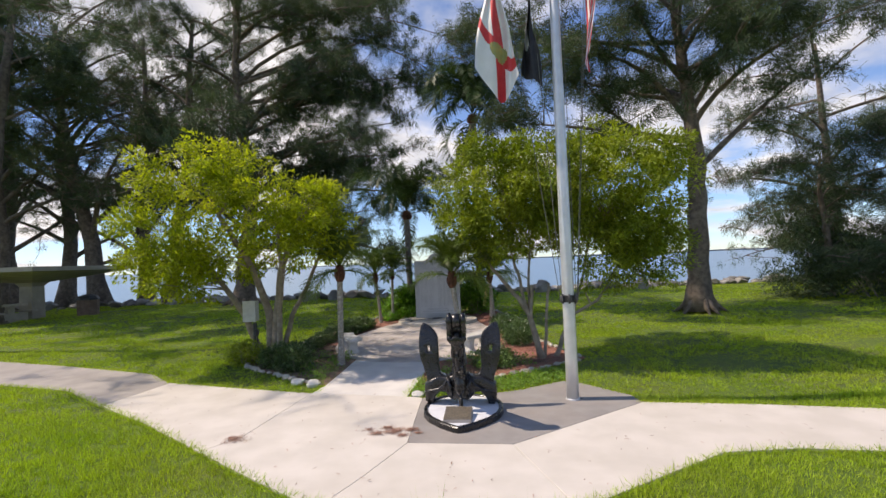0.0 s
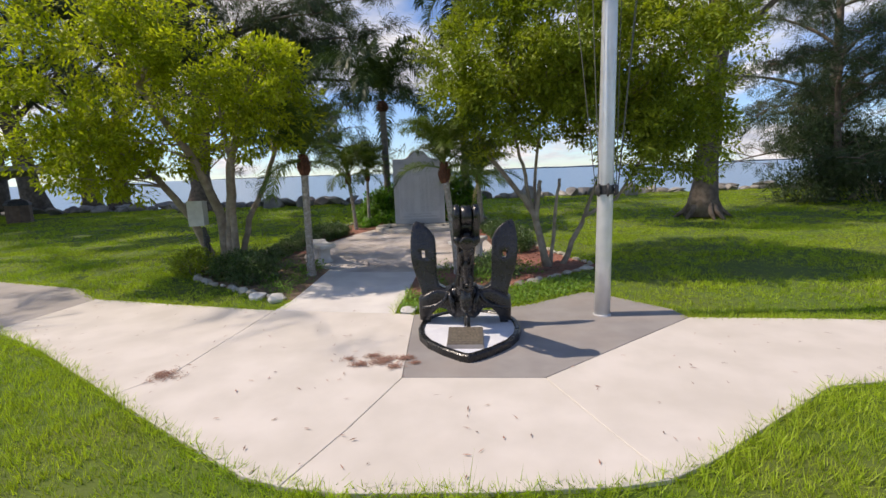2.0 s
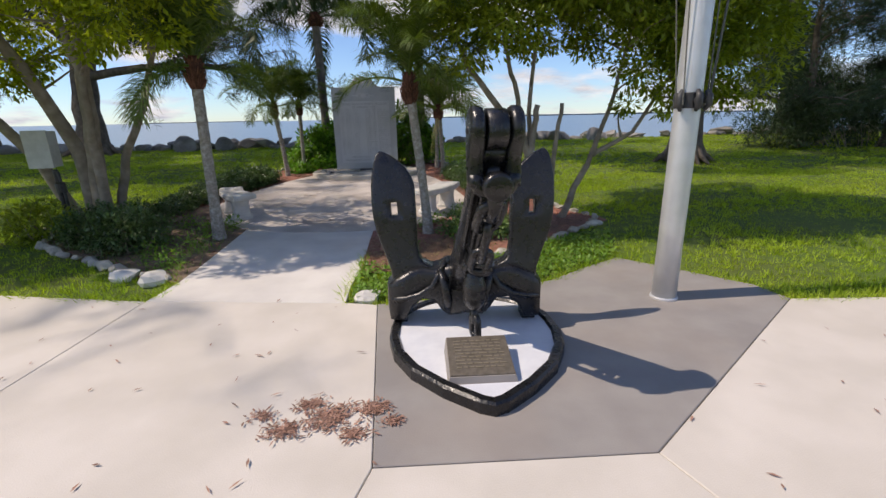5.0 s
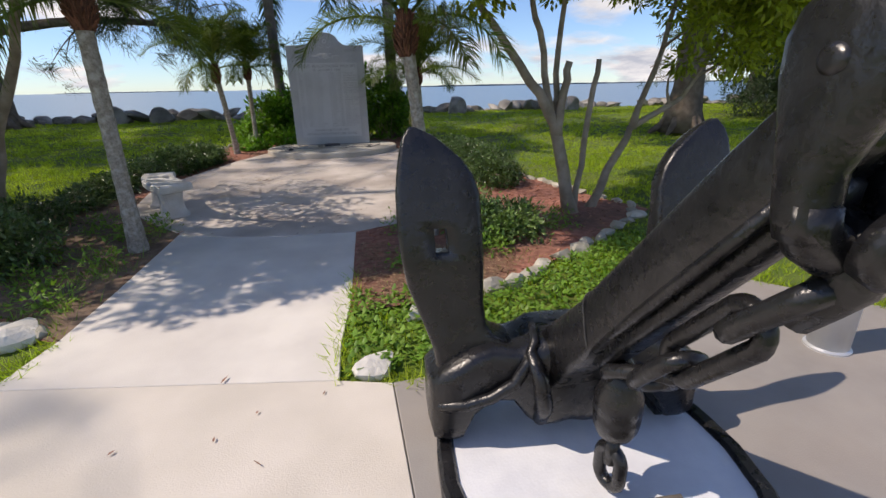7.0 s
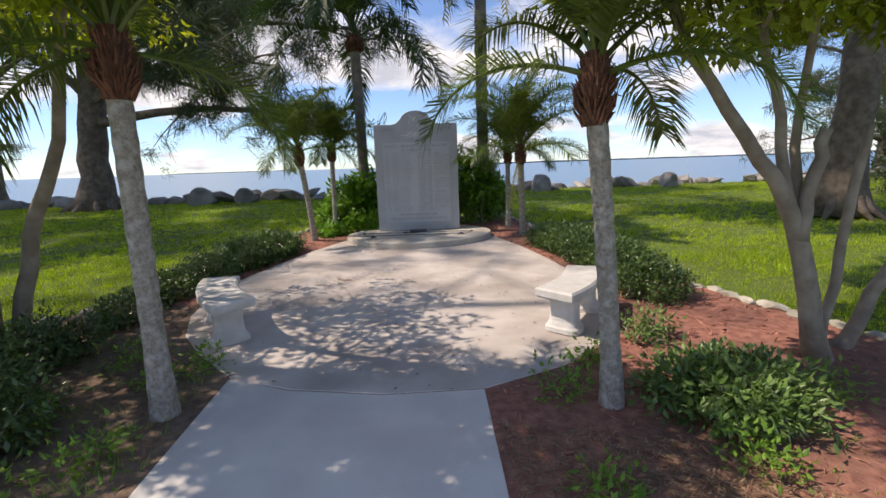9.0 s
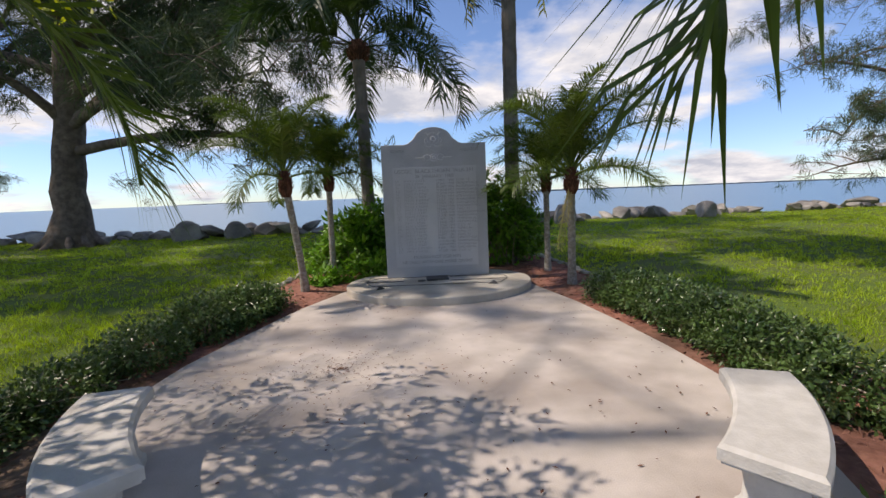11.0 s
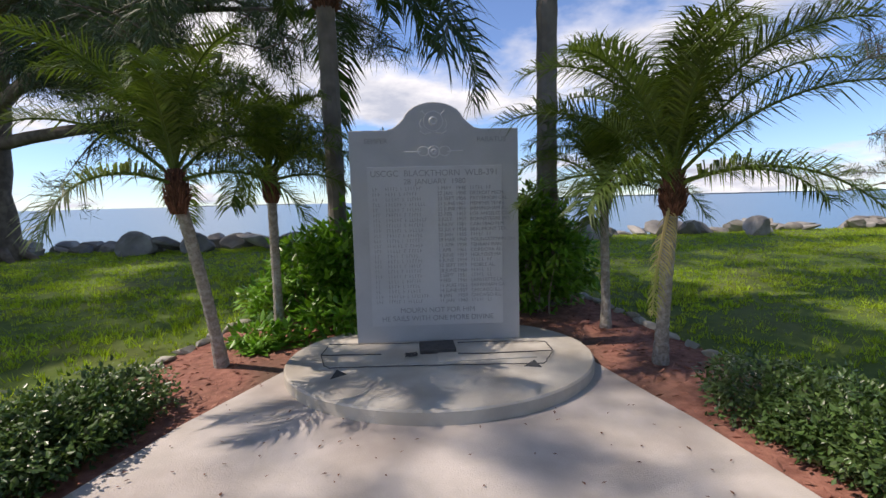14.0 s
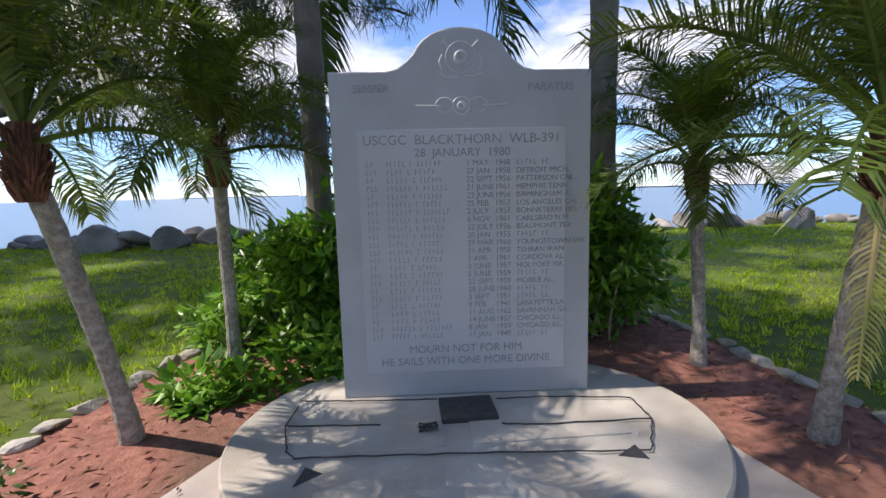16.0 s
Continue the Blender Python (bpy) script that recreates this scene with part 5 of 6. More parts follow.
def pine(name, label, base, trunk, limbs, seed, tufts=900, reach=3.2, strand=0.42, radius=0.4, droop=0.55, needles=30, roots=True, low=0.3):
    """A tall pine with drooping sprays: trunk points, limb specs (height share, way, length, rise)."""
    rng = np.random.default_rng(seed)
    root = thing(name, label, "pine tree", base)
    bx, by, bz = base
    pts = [Vector((x - bx, y - by, z - bz)) for x, y, z in trunk]
    fine = [pts[i].lerp(pts[i + 1], t / 5) for i in range(len(pts) - 1) for t in range(5)] + [pts[-1]]
    n = len(fine) - 1
    fine = [p + Vector((rng.normal() * radius * 0.06, rng.normal() * radius * 0.06, 0)) if 0 < i < n else p for i, p in enumerate(fine)]
    part("trunk", Geo().tube(fine, [radius * ((1.55 if i == 0 else 1.18 if i == 1 else 1.0) - 0.75 * i / n) for i in range(n + 1)], 12), M["bark"], root, smooth=True)
    if roots:
        g = Geo()
        for i in range(9):
            a = i * 0.7 + rng.uniform(0, 0.4)
            c, s = math.cos(a), math.sin(a)
            g.tube([(radius * 0.7 * c, radius * 0.7 * s, 0.55), (radius * 1.35 * c, radius * 1.35 * s, 0.16), (radius * 2.2 * c, radius * 2.2 * s, -0.06)], [radius * 0.28, radius * 0.24, radius * 0.1], 6)
        part("root_flare", g, M["bark"], root, "flaring surface roots", True)
    outer = []
    for share, ang, length, rise in limbs:
        g = Geo()
        p = fine[min(n, int(share * n))]
        a = radians(ang)
        end = p + Vector((math.cos(a) * length, math.sin(a) * length, rise))
        line = curve(p, end, Vector((0, 0, 0.10 * length)) + Vector(rng.normal(size=3)) * 0.06 * length, 9)
        r0 = radius * (0.40 - 0.22 * share)
        g.tube(line, [r0 * (1 - 0.85 * i / 8) for i in range(9)], 7, caps=False)
        for _ in range(int(4 + length * 1.6)):
            q = line[rng.integers(3, 9)]
            way = Vector(rng.normal(size=3) * (1, 1, 0.55)) + Vector((math.cos(a), math.sin(a), 0.1)) * 0.6
            tip = q + way.normalized() * rng.uniform(0.35, 1.0) * reach * 0.55
            twig = curve(q, tip, Vector((0, 0, 0.12 * reach * rng.uniform(-0.3, 0.6))), 6)
            g.tube(twig, [r0 * 0.22, r0 * 0.18, r0 * 0.13, r0 * 0.10, r0 * 0.07, 0.006], 5, caps=False)
            outer += twig[1:]
            for _ in range(2):
                s0 = twig[rng.integers(2, 6)]
                t2 = s0 + Vector(rng.normal(size=3) * (1, 1, 0.4)).normalized() * reach * rng.uniform(0.12, 0.3)
                g.tube(curve(s0, t2, Vector((0, 0, 0.05)), 4), [0.02, 0.015, 0.010, 0.005], 4, caps=False)
                outer += [s0.lerp(t2, k) for k in (0.4, 0.7, 1.0)]
        part("limb", g, M["bark"], root, smooth=True)
    outer = np.array(outer)
    c = outer[rng.choice(len(outer), tufts)] + rng.normal(size=(tufts, 3)) * 0.16
    at = np.repeat(c, needles, 0) + rng.normal(size=(tufts * needles, 3)) * 0.105
    way = unit(np.repeat(rng.normal(size=(tufts, 3)) * (0.7, 0.7, 0.4), needles, 0) + rand_dirs(rng, len(at)) * 0.75 + np.array((0, 0, -droop)))
    side = unit(np.cross(way, rand_dirs(rng, len(at))))
    v, f = blades_np(at, way, side, rng.uniform(0.5, 1.2, len(at)) * strand, rng.uniform(0.012, 0.024, len(at)))
    shared("crown", mesh_np("crown", v, f), M["needles"], root, None, "wispy drooping needle foliage")


def limb_set(rng, n, lo, hi, length, rise, arc=(0, 360)):
    return [(lo + (hi - lo) * (i + rng.random()) / n, rng.uniform(*arc), length * rng.uniform(0.7, 1.25), rise * rng.uniform(0.3, 1.3)) for i in range(n)]


def build_pines():
    rng = random.Random(77)
    pine("pine", "big forked shore pine with rugged trunk on the lawn", (8.15, 15.75, 0.1), [(8.15, 15.75, 0.1), (8.22, 15.75, 2.8), (8.30, 15.75, 5.2), (8.1, 15.8, 7.5), (7.9, 15.8, 10), (8.2, 16, 13)],
         [(0.38, 10, 4.5, 3.5), (0.42, 165, 3.6, 3.4), (0.5, 200, 5.5, 1.5), (0.48, 340, 5.0, 3.0), (0.55, 270, 4.5, 2.0), (0.45, 190, 6.0, 0.6), (0.6, 60, 4, 2), (0.75, 180, 7.0, 1.5), (0.85, 190, 7.0, 1.0), (0.65, 170, 7.5, 1.5)] + limb_set(rng, 16, 0.55, 1.0, 4.2, 1.6), 41, 4200, 3.4, 0.36, 0.36)
    pine("pine", "massive buttressed shore pine by the rocks", (-10.9, 23.6, 0.22), [(-10.9, 23.6, 0.2), (-10.65, 23.6, 3), (-10.2, 23.5, 6.5), (-10.9, 23.4, 10.5), (-10.8, 23.4, 16)],
         [(0.30, 330, 6.5, 1.2), (0.33, 200, 5, 2.5), (0.38, 20, 5.5, 2.8), (0.45, 280, 6, 2.5), (0.5, 170, 6, 4), (0.3, 350, 5.0, -0.4), (0.28, 340, 8.5, -0.6), (0.33, 330, 8.0, 0.2), (0.36, 345, 9.0, 0.8), (0.45, 352, 7.5, 1.5), (0.55, 2, 7.5, 2.0), (0.65, 340, 7.0, 2.0), (0.75, 5, 6.5, 2.0), (0.5, 330, 7, 1.0), (0.8, 355, 8.5, 2.0), (0.9, 8, 8.0, 1.5), (0.85, 340, 8, 1.0), (0.95, 0, 7.5, 1.0), (0.72, 350, 6.8, 0.6), (0.78, 8, 6.2, 0.9), (0.68, 356, 7.6, 1.0), (0.9, 352, 6.4, 0.2), (0.76, 352, 10.2, 0.5), (0.84, 0, 10.6, -0.2), (0.7, 358, 9.8, 1.2), (0.9, 356, 10.8, -0.6)] + limb_set(rng, 18, 0.4, 1.0, 5.0, 2.2), 42, 8200, 3.8, 0.40, 0.50, droop=0.9)
    pine("pine", "tall dark shore pine with forked crown", (-21.0, 26.5, 0.2), [(-21.0, 26.5, 0.2), (-21.4, 26.5, 4), (-22.4, 26.4, 8), (-23.0, 26.3, 12), (-23, 26, 17)],
         [(0.35, 200, 6, 3.5), (0.4, 350, 6, 3.2), (0.45, 270, 6, 3)] + limb_set(rng, 22, 0.28, 1.0, 5.2, 4.2), 43, 1800, 4.0, 0.42, 0.50)
    pine("pine", "tall shore pine behind the picnic shelter", (-27.5, 27.5, 0.2), [(-27.5, 27.5, 0.2), (-27.8, 27.5, 4), (-27.2, 27.4, 8), (-27.6, 27.2, 13), (-27.6, 27, 17)],
         limb_set(rng, 22, 0.25, 1.0, 5.2, 4.2), 44, 1700, 4.0, 0.42, 0.52)
    pine("pine", "leaning shore pine near the rocks", (-17.0, 27.0, 0.2), [(-17.0, 27.0, 0.2), (-16.6, 27, 4), (-15.8, 27, 8), (-15.5, 26.8, 12), (-15, 26.5, 17)],
         limb_set(rng, 22, 0.28, 1.0, 5.0, 4.0), 45, 1900, 3.8, 0.42, 0.40)
    pine("pine", "far shore pine among the others", (-34, 30.0, 0.2), [(-34, 27, 0.2), (-34.4, 27, 5), (-34, 27, 11), (-34, 27, 17)], limb_set(rng, 18, 0.2, 1.0, 6, 4.0), 46, 1300, 4.2, 0.46, 0.5, roots=False)
    pine("pine", "shore pine with bare lower limbs", (-24.5, 24.0, 0.2), [(-24.5, 24.0, 0.2), (-24.2, 24, 4), (-24.9, 24, 9), (-25, 24, 15)], limb_set(rng, 18, 0.25, 1.0, 5.2, 4.2), 47, 1500, 4.0, 0.42, 0.42)
    # Invented pine, kept out of view to drop dappled shade on the patio.
    pine("pine", "tall unseen shore pine added to shade the patio and lawn", (-16.5, 13.0, 0.0), [(-16.5, 13.0, 0.0), (-15.8, 12.8, 5), (-13.4, 12.2, 11), (-11.9, 11.9, 18)], limb_set(rng, 14, 0.5, 1.0, 4.0, 1.8), 49, 260, 4.0, 0.5, 0.13)
    # Second added pine, trunk outside the view; its dense crown shades the left lawn.
    pine("pine", "tall shore pine added off to the side to shade the far lawn", (-19.0, 18.5, 0.1), [(-19.0, 18.5, 0.1), (-18.9, 18.5, 5), (-18.4, 18.7, 11), (-17.8, 19.0, 17)], limb_set(rng, 17, 0.5, 1.0, 4.0, 1.8), 50, 3600, 3.6, 0.5, 0.3)
    pine("pine", "dark shore pine with a tall bare trunk", (-24.6, 28.2, 0.1), [(-24.6, 28.2, 0.0), (-24.2, 28.2, 5), (-24.8, 28.1, 10), (-24.4, 28, 17)], limb_set(rng, 18, 0.16, 1.0, 5.0, 3.4), 56, 1000, 3.8, 0.42, 0.45)
    pine("pine", "dark shore pine standing over the rocks", (-19.6, 28.6, 0.0), [(-19.6, 28.6, -0.2), (-19.9, 28.6, 5), (-19.2, 28.5, 10), (-19.4, 28.4, 17)], limb_set(rng, 18, 0.16, 1.0, 5.0, 3.4), 57, 1000, 3.8, 0.42, 0.42)
    pine("pine", "wispy pale pine at the edge of the lawn", (21.0, 26.0, 0.15), [(21.0, 26.0, 0.15), (20.8, 26, 4), (20.4, 25.8, 8), (20, 25.6, 13)], [(0.2, 190, 5.5, 0.5), (0.3, 200, 6, 0.5), (0.4, 180, 6, 1.0), (0.15, 170, 4.5, 0)] + limb_set(rng, 18, 0.2, 1.0, 4.8, 1.4), 48, 1300, 3.8, 0.45, 0.35, droop=0.9)


def leaf_shrub(name, label, base, lobes, count, size, material, seed, stems=5, category="shrub", group="", aspect=0.45, per=12, spread=0.07):
    rng = np.random.default_rng(seed)
    root = thing(name, label, category, base, group)
    (v, f), sprays = crown_leaves(rng, lobes, count, size, aspect, per, spread)
    v[:, 2] = np.maximum(v[:, 2], 0.01)
    shared("foliage", mesh_np("foliage", v, f), M[material], root)
    if not stems:
        return
    g = Geo()
    for s in sprays[rng.choice(len(sprays), stems * 6)]:
        p = Vector((s[0] * 0.35 + rng.normal() * 0.05, s[1] * 0.6, -0.04))
        g.tube(curve(p, s, Vector(rng.normal(size=3)) * 0.03, 4), [0.012, 0.009, 0.006, 0.003], 5, caps=False)
    part("stem", g, M["bark_smooth"], root, "thin woody stems")


def build_shrubs():
    # clipped hedges on both sides of the patio
    for pts, mname, seed in (([(-2.66, 14.55, 0.32, 0.36), (-2.76, 14.2, 0.36, 0.40), (-2.92, 13.8, 0.36, 0.40), (-3.12, 13.1, 0.32, 0.34), (-3.28, 12.4, 0.26, 0.28), (-3.3, 11.7, 0.24, 0.26)], "leaf_dark", 51),
                             ([(1.58, 14.2, 0.34, 0.36), (1.68, 13.85, 0.40, 0.40), (1.74, 13.35, 0.42, 0.42), (1.78, 12.75, 0.42, 0.42), (1.76, 12.15, 0.40, 0.40), (1.72, 11.55, 0.36, 0.36)], "leaf_dark", 52)):
        base = (pts[2][0], pts[2][1], ground_z(pts[2][1]))
        lobes = [((x - base[0], y - base[1], h * 0.46 + (ground_z(y) - base[2])), (w, 0.50, h * 0.52)) for x, y, w, h in pts]
        leaf_shrub("hedge", "low dense dark green hedge beside the patio", base, lobes, 26000, 0.042, mname, seed, 12, "hedge", "patio hedges", 0.55, 10, 0.045)
    for base, lobes, count, size, mname, seed, label in (
            ((0.98, 9.42, ground_z(9.4)), [((0, 0, 0.13), (0.36, 0.34, 0.15)), ((0.2, 0.1, 0.12), (0.26, 0.25, 0.14)), ((-0.15, 0.2, 0.1), (0.25, 0.2, 0.12))], 4200, 0.055, "leaf_mid", 53, "small leafy bush in red mulch"),
            ((1.05, 10.5, ground_z(10.5)), [((0, 0, 0.1), (0.2, 0.2, 0.1))], 500, 0.05, "leaf_mid", 54, "sparse low bush by the patio"),
            ((-2.95, 9.55, ground_z(9.5)), [((0, 0, 0.21), (0.36, 0.34, 0.23)), ((-0.45, 0.35, 0.22), (0.40, 0.36, 0.24))], 8000, 0.048, "leaf_dark", 55, "dark rounded bush beside the path"),
            ((-3.35, 10.7, ground_z(10.5)), [((0, 0, 0.16), (0.28, 0.35, 0.18))], 3000, 0.048, "leaf_dark", 56, "dark bush under the palm"),
            ((-4.3, 10.35, ground_z(10.3)), [((0, 0, 0.2), (0.4, 0.3, 0.25))], 1800, 0.07, "leaf_olive", 57, "feathery low shrub at the tree foot"),
            ((-1.75, 16.85, ground_z(16.8)), [((0.05, 0.15, 0.50), (0.55, 0.4, 0.55)), ((0.4, 0.1, 0.75), (0.4, 0.4, 0.5)), ((-0.45, 0.1, 0.25), (0.35, 0.3, 0.3)), ((0.35, -0.5, 0.14), (0.45, 0.3, 0.22)), ((-0.35, -0.75, 0.06), (0.3, 0.25, 0.12))], 5200, 0.125, "leaf_bright", 58, "broad-leaved green shrub behind the memorial"),
            ((0.85, 17.0, ground_z(17)), [((0, 0, 0.7), (0.5, 0.45, 0.75)), ((-0.35, 0, 0.95), (0.35, 0.4, 0.6)), ((0.35, 0.1, 0.55), (0.45, 0.4, 0.5))], 5000, 0.12, "leaf_bright", 59, "dense green shrub behind the memorial"),
            ((-0.4, 17.4, ground_z(17.4)), [((0, 0, 0.6), (0.8, 0.35, 0.6))], 2600, 0.12, "leaf_bright", 60, "green shrub against the memorial's back")):
        leaf_shrub("shrub", label, base, lobes, count, size, mname, seed)
    wr = random.Random(63)
    for i, (x, y) in enumerate(((-2.25, 8.75), (-2.5, 9.2), (-2.2, 9.35), (-2.75, 9.75), (-2.35, 10.25), (-2.7, 10.6), (-3.2, 10.1), (-2.1, 10.45), (0.05, 8.9), (0.75, 9.0), (1.6, 9.5), (0.15, 9.75), (0.55, 10.15))):
        r = wr.uniform(0.08, 0.16)
        leaf_shrub("weed", "small green weed growing through the mulch", (x, y, ground_z(y) + 0.02), [((0, 0, r * 0.5), (r, r, r * 0.55))], 180, 0.045, "weed", 640 + i, 0, "weed", "bed weeds")
    # wild thicket at the lawn's far edge
    rng = np.random.default_rng(61)
    spots = ((13.8, 18.8, 4.6, 1.9), (16.2, 17.9, 5.6, 2.5), (19.3, 17.0, 5.8, 2.8), (23.0, 16.2, 6.0, 3.0), (18.5, 20.0, 5.6, 2.6), (27, 15.5, 6.4, 3.2))
    for i, (x, y, h, w) in enumerate(spots):
        base = (x, y, ground_z(y))
        lobes = [((rng.normal() * w * 0.4, rng.normal() * w * 0.25, h * f), (w * rng.uniform(0.45, 0.65), w * 0.5, h * 0.13)) for f in (0.10, 0.16, 0.24, 0.33, 0.42)]
        leaf_shrub("thicket_bush", "dense dark green shoreline bush", base, lobes, 9000, 0.14, "leaf_wild", 70 + i, 6, "shrub", "shoreline thicket", 0.32, 40, 0.2)
    lim = random.Random(5)
    for i, (x, y, h) in enumerate(((14.3, 18.4, 5.6), (16.6, 17.4, 5.8), (19.0, 18.0, 6.4), (21.5, 16.6, 6.2), (25, 15.6, 6.6))):
        pine("pine", "bushy young shore pine in the thicket", (x, y, ground_z(y)), [(x, y, 0.0), (x + 0.1, y, h * 0.4), (x - 0.1, y, h * 0.75), (x, y, h)], limb_set(lim, 18, 0.1, 1.0, 2.0, 0.9), 300 + i, 1000, 2.6, 0.34, 0.15, droop=0.5, roots=False)


# ---- rocks and edging ----
def stone_mesh(name, rng, size, rough=0.28, sub=2):
    bm = bmesh.new()
    bmesh.ops.create_icosphere(bm, subdivisions=sub, radius=1.0)
    cuts = rand_dirs(rng, 11)
    depth = rng.uniform(0.42, 0.78, 11)
    for v in bm.verts:
        p = np.array(v.co)
        for c, d in zip(cuts, depth):
            over = p @ c - d
            if over > 0:
                p = p - c * over
        p = p * (1 + rough * 0.35 * noise.noise(Vector(p * 2.1) + Vector((rng.random(), 0, 0))))
        v.co = Vector(p * size)
    me = bpy.data.meshes.new(name)
    bm.to_mesh(me)
    bm.free()
    return me


def build_rocks():
    rng = np.random.default_rng(91)
    kinds = [stone_mesh("boulder", rng, (0.95, 0.75, 0.55), 0.2, 3) for _ in range(9)]
    for i in range(250):
        x = -34 + 62 * (i + rng.random()) / 250
        y = 25.3 + rng.uniform(-0.5, 1.7) - (0.6 if x < 0 else 0)
        s = rng.uniform(0.28, 0.62) * (1.45 if i % 9 == 0 else 1.0)
        shared("boulder", kinds[i % 9], M["rock"], None, pose(x, y, ground_z(y) + (0.16 + (0.22 if i % 3 == 0 else 0.0)) * s, rng.uniform(-24, 24), rng.uniform(-24, 24), rng.uniform(0, 360)) @ Matrix.Diagonal((s, s, s * rng.uniform(0.55, 0.95), 1)), "weathered grey riprap boulder on the shore", "boulder", "shore boulders")
    for x, y, s in ((4.6, 24.4, 0.85), (-7.6, 24.2, 0.8), (-6.2, 24.3, 0.65), (9.6, 24.2, 0.7)):
        shared("boulder", kinds[2], M["rock"], None, pose(x, y, ground_z(y) + 0.18, 4, 0, 40) @ Matrix.Diagonal((s, s, s * 1.1, 1)), "large grey boulder on the shore", "boulder", "shore boulders")
    small = [stone_mesh("edging_stone", rng, (0.14, 0.085, 0.075), 0.2, 2) for _ in range(6)]
    lines = ([(-4.55, 10.8), (-4.10, 9.95), (-3.0, 9.0), (-2.05, 8.36)], [(0.45, 8.28), (1.0, 8.58), (1.7, 9.02), (2.62, 9.66), (2.72, 10.1), (2.45, 11.0), (2.30, 11.8), (2.22, 12.8), (2.12, 13.8), (2.0, 14.8), (1.93, 15.4), (1.83, 16.2), (1.72, 17.2), (1.4, 17.9)],
             [(-4.35, 11.0), (-4.0, 11.6), (-3.85, 12.1), (-3.6, 13.2), (-3.2, 14.6), (-2.95, 15.5), (-2.78, 16.1), (-2.5, 17.0)])
    i = 0
    for line in lines:
        for (x0, y0), (x1, y1) in zip(line, line[1:]):
            length = math.hypot(x1 - x0, y1 - y0)
            k = max(1, round(length / 0.21))
            for j in range(k):
                t = (j + 0.5) / k
                x, y = x0 + (x1 - x0) * t + rng.normal() * 0.02, y0 + (y1 - y0) * t + rng.normal() * 0.02
                s = rng.uniform(0.75, 1.12)
                shared("edging_stone", small[i % 6], M["edging"], None, pose(x, y, ground_z(y) + 0.028, rng.uniform(-10, 10), rng.uniform(-8, 8), math.degrees(math.atan2(y1 - y0, x1 - x0)) + rng.uniform(-12, 12)) @ Matrix.Diagonal((s * rng.uniform(0.9, 1.25), s, s * rng.uniform(0.6, 0.9), 1)), "pale limestone edging stone along the bed", "stone", "bed edging stones")
                i += 1
    pale = stone_mesh("stone", rng, (0.14, 0.10, 0.08), 0.2, 2)
    for x, y, s, turn in ((-0.28, 7.62, 1.0, 20), (-0.02, 8.12, 0.7, 60), (0.12, 8.02, 0.75, 10), (-2.2, 8.42, 1.3, 70), (-2.5, 8.55, 1.1, 20)):
        shared("stone", pale, M["white_rock"], None, pose(x, y, ground_z(y) + 0.045 * s, 0, 0, turn) @ Matrix.Scale(s, 4), "loose white limestone rock in the grass", "stone")


# ---- small fixtures ----
def build_fixtures():
    box = thing("electrical_box", "grey electrical enclosure on a post under the tree", "electrical box", (-4.50, 11.0, ground_z(11) + 0.0))
    part("enclosure", Geo().box((0.28, 0.18, 0.46), Matrix.Translation((0, 0, 1.07)), 0.012), M["box_paint"], box)
    part("lid", Geo().box((0.30, 0.03, 0.48), Matrix.Translation((0, -0.104, 1.07)), 0.008), M["box_paint"], box)
    part("post", Geo().tube([(0.06, 0.02, -0.05), (0.06, 0.02, 0.8)], 0.03, 8), M["dark_metal"], box)
    part("conduit", Geo().tube([(0.14, -0.02, -0.05), (0.14, -0.02, 0.45), (0.10, 0, 0.78)], 0.018, 8), M["dark_metal"], box)
    part("meter", Geo().lathe([(0.06, 0), (0.06, 0.12), (0.04, 0.14)], 12, (0.12, -0.04, 0.5)), M["dark_metal"], box)
    sh = thing("picnic_shelter", "concrete mushroom-shaped picnic shelter", "shelter", (-19.0, 20.3, ground_z(20.3)))
    v = []
    for hw, z in ((0.32, -0.1), (0.30, 1.45), (0.42, 1.62), (2.6, 2.08), (2.75, 2.10), (2.75, 2.28)):
        v += [(-hw, -hw, z), (hw, -hw, z), (hw, hw, z), (-hw, hw, z)]
    part("canopy", Geo().add(v, [(k * 4 + i, k * 4 + (i + 1) % 4, k * 4 + 4 + (i + 1) % 4, k * 4 + 4 + i) for k in range(5) for i in range(4)] + [(20, 21, 22, 23), (3, 2, 1, 0)]), M["shelter"], sh)
    tb = thing("picnic_table", "concrete picnic table with benches", "table", (-19.4, 19.0, ground_z(19)))
    part("tabletop", Geo().box((2.2, 0.8, 0.08), Matrix.Translation((0, 0, 0.74)), 0.01), M["shelter"], tb)
    for s in (-1, 1):
        part("seat", Geo().box((2.2, 0.3, 0.07), Matrix.Translation((0, s * 0.72, 0.44)), 0.01), M["shelter"], tb)
        part("leg", Geo().box((0.12, 1.5, 0.42), Matrix.Translation((s * 0.7, 0, 0.19)), 0.01), M["shelter"], tb)
        part("post", Geo().box((0.14, 0.3, 0.36), Matrix.Translation((s * 0.7, 0, 0.53)), 0.01), M["shelter"], tb)
    bn = thing("litter_bin", "brown panelled litter bin with a domed lid", "litter bin", (-16.9, 20.9, ground_z(20.9)))
    part("body", Geo().lathe([(0.42, -0.03), (0.42, 0.70), (0.40, 0.72)], 8), M["bin"], bn)
    part("lid", Geo().lathe([(0.45, 0.72), (0.45, 0.78), (0.36, 0.90), (0.15, 0.97), (0.02, 0.98)], 8), M["dark_metal"], bn)


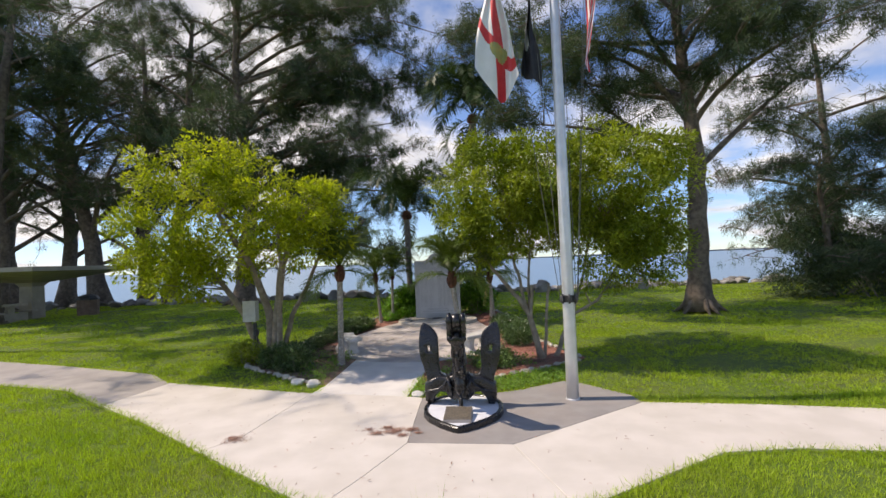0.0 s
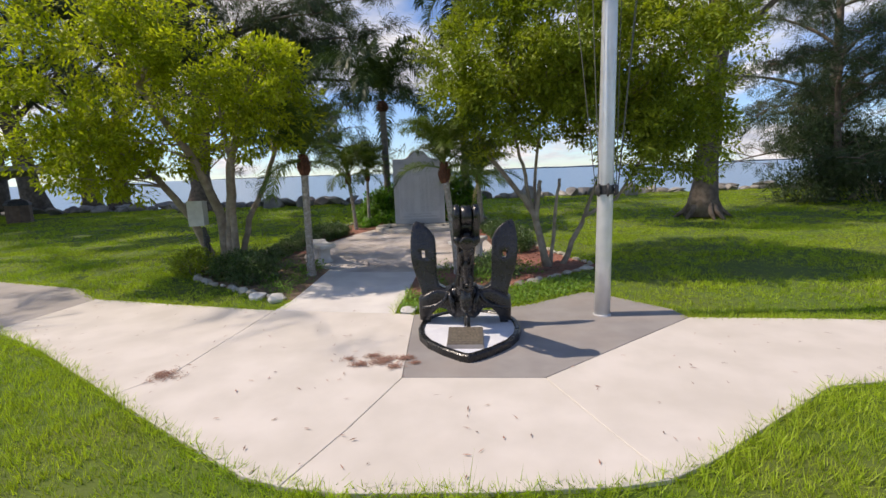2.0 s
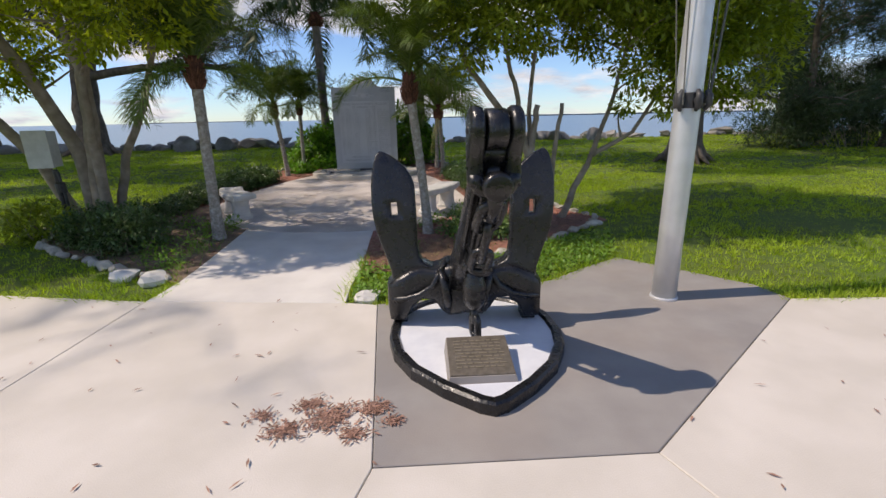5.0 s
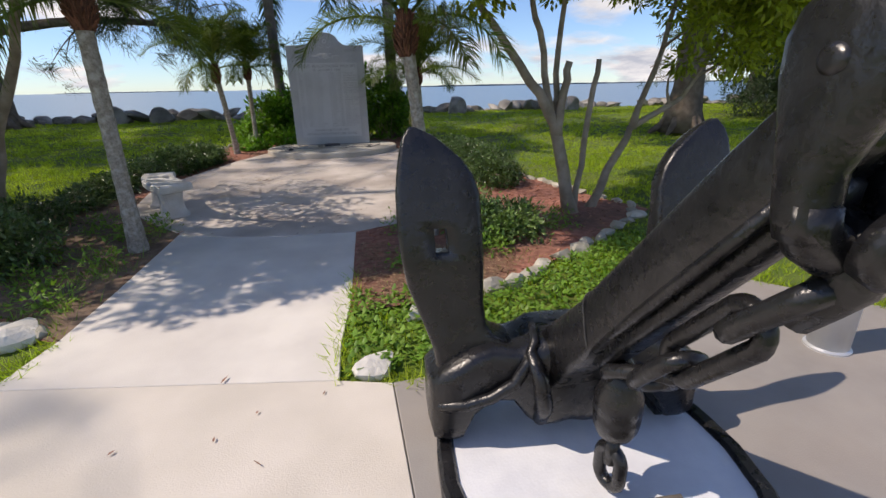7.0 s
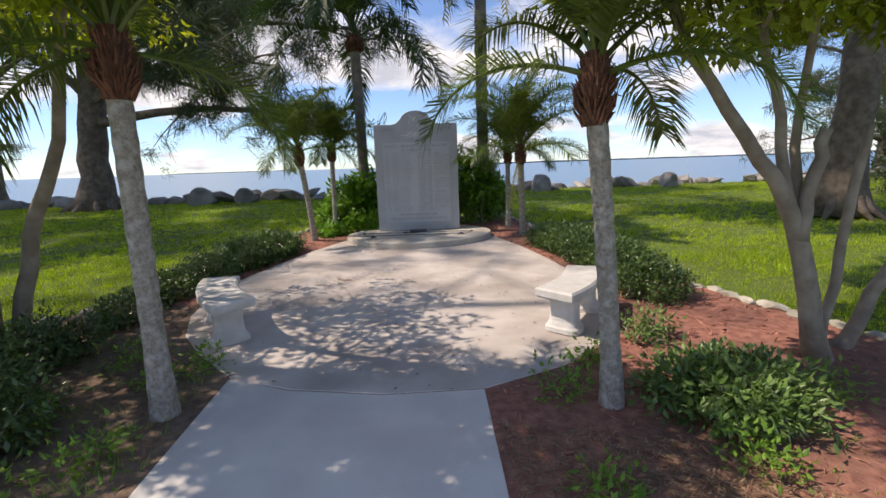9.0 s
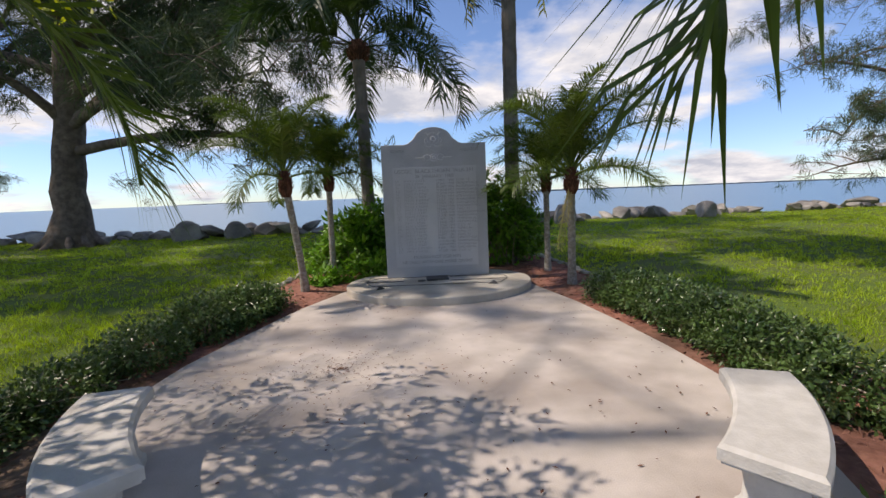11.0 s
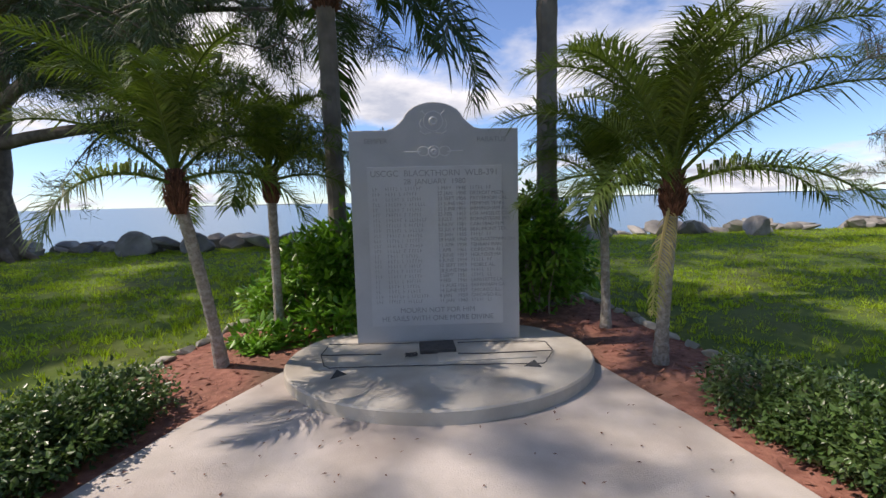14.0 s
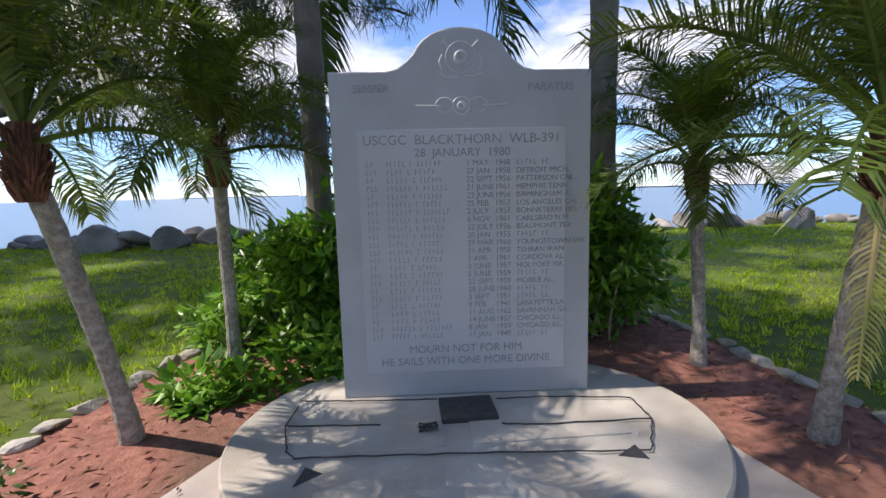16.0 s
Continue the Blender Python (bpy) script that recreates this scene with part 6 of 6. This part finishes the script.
def build_litter():
    rng = np.random.default_rng(101)

    def scatter(name, n, xs, ys, size, zf, keep=None, label="", material="litter", cluster=None):
        if cluster:
            a, r = rng.uniform(0, 2 * math.pi, n), np.abs(rng.normal(size=n)) * 0.5
            x, y = cluster[0] + cluster[2] * r * np.cos(a), cluster[1] + cluster[3] * r * np.sin(a)
        else:
            x, y = rng.uniform(*xs, n), rng.uniform(*ys, n)
        if keep:
            ok = np.zeros(n, bool)
            for p in keep:
                ok |= inside(x, y, p)
            x, y = x[ok], y[ok]
        n = len(x)
        at = np.stack([x, y, zf(y) + 0.006 + rng.uniform(0, 0.006, n)], 1)
        a = rng.uniform(0, 2 * math.pi, n)
        way = np.stack([np.cos(a), np.sin(a), rng.uniform(-0.02, 0.12, n)], 1)
        side = np.stack([-np.sin(a), np.cos(a), np.zeros(n)], 1)
        v, f = leaves_np(at, way, side, rng.uniform(0.5, 1.5, n) * size[0], rng.uniform(0.6, 1.4, n) * size[1], 0.15)
        shared(name, mesh_np(name, v, f), M[material], None, None, label, "leaf litter", "", "stuff")

    walks = [ccw(SLABS[k][1]) for k in ("flare_west", "middle", "front", "east")]
    flat = lambda y: np.zeros(len(y))
    slope = lambda y: patio_z(y)
    scatter("leaf_litter", 330, (-5, 6), (4.4, 8.5), (0.05, 0.010), flat, walks, "dry brown leaves and needles on the sidewalk")
    for dx, dy, n, w in ((0.0, 0.0, 420, 0.16), (0.20, 0.04, 260, 0.10), (-0.20, -0.06, 200, 0.11), (-0.10, 0.12, 150, 0.09), (0.12, -0.14, 110, 0.09), (-0.32, 0.06, 70, 0.08), (0.30, -0.08, 70, 0.06)):
        scatter("needle_pile", n, None, None, (0.034, 0.009), flat, None, "patch of red-brown pine litter on concrete", cluster=(-0.46 + dx, 6.14 + dy, w, w * 0.7))
    scatter("needle_pile", 220, None, None, (0.06, 0.007), flat, None, "few red-brown needles on the sidewalk", cluster=(-2.38, 6.02, 0.22, 0.16))
    scatter("leaf_litter", 420, (-2.9, 1.4), (9.8, 15.6), (0.028, 0.012), slope, [PATIO], "dark dry leaves scattered over the patio", "boots")
    on_bed = lambda y: np.interp(y, GROUND_Y, GROUND_Z) + 0.03
    scatter("dry_straw", 6500, (-0.42, 1.1), (8.2, 9.6), (0.045, 0.0055), on_bed, [ccw([(-0.36, 8.25), (0.5, 8.3), (1.0, 8.75), (0.6, 9.2), (-0.28, 9.5)])], "dry tan straw over the mulch", "straw")
    scatter("dry_straw", 3000, (-4.4, -1.95), (8.4, 11.8), (0.032, 0.0035), on_bed, [ccw([(-2.0, 8.35), (-3.0, 9.05), (-4.0, 10.0), (-4.4, 10.8), (-3.0, 11.8), (-2.0, 10.2)])], "dry tan straw over the old mulch", "straw")
    scatter("leaf_litter", 650, None, None, (0.022, 0.008), slope, None, "brown needles gathered on the patio", "boots", cluster=(-1.4, 12.6, 1.3, 1.0))


build_ground()
build_walks()
build_memorial()
build_benches()
build_anchor()
build_flagpole()
build_palms()
build_bush_trees()
build_pines()
build_shrubs()
build_fixtures()
build_rocks()
build_litter()
build_grass()
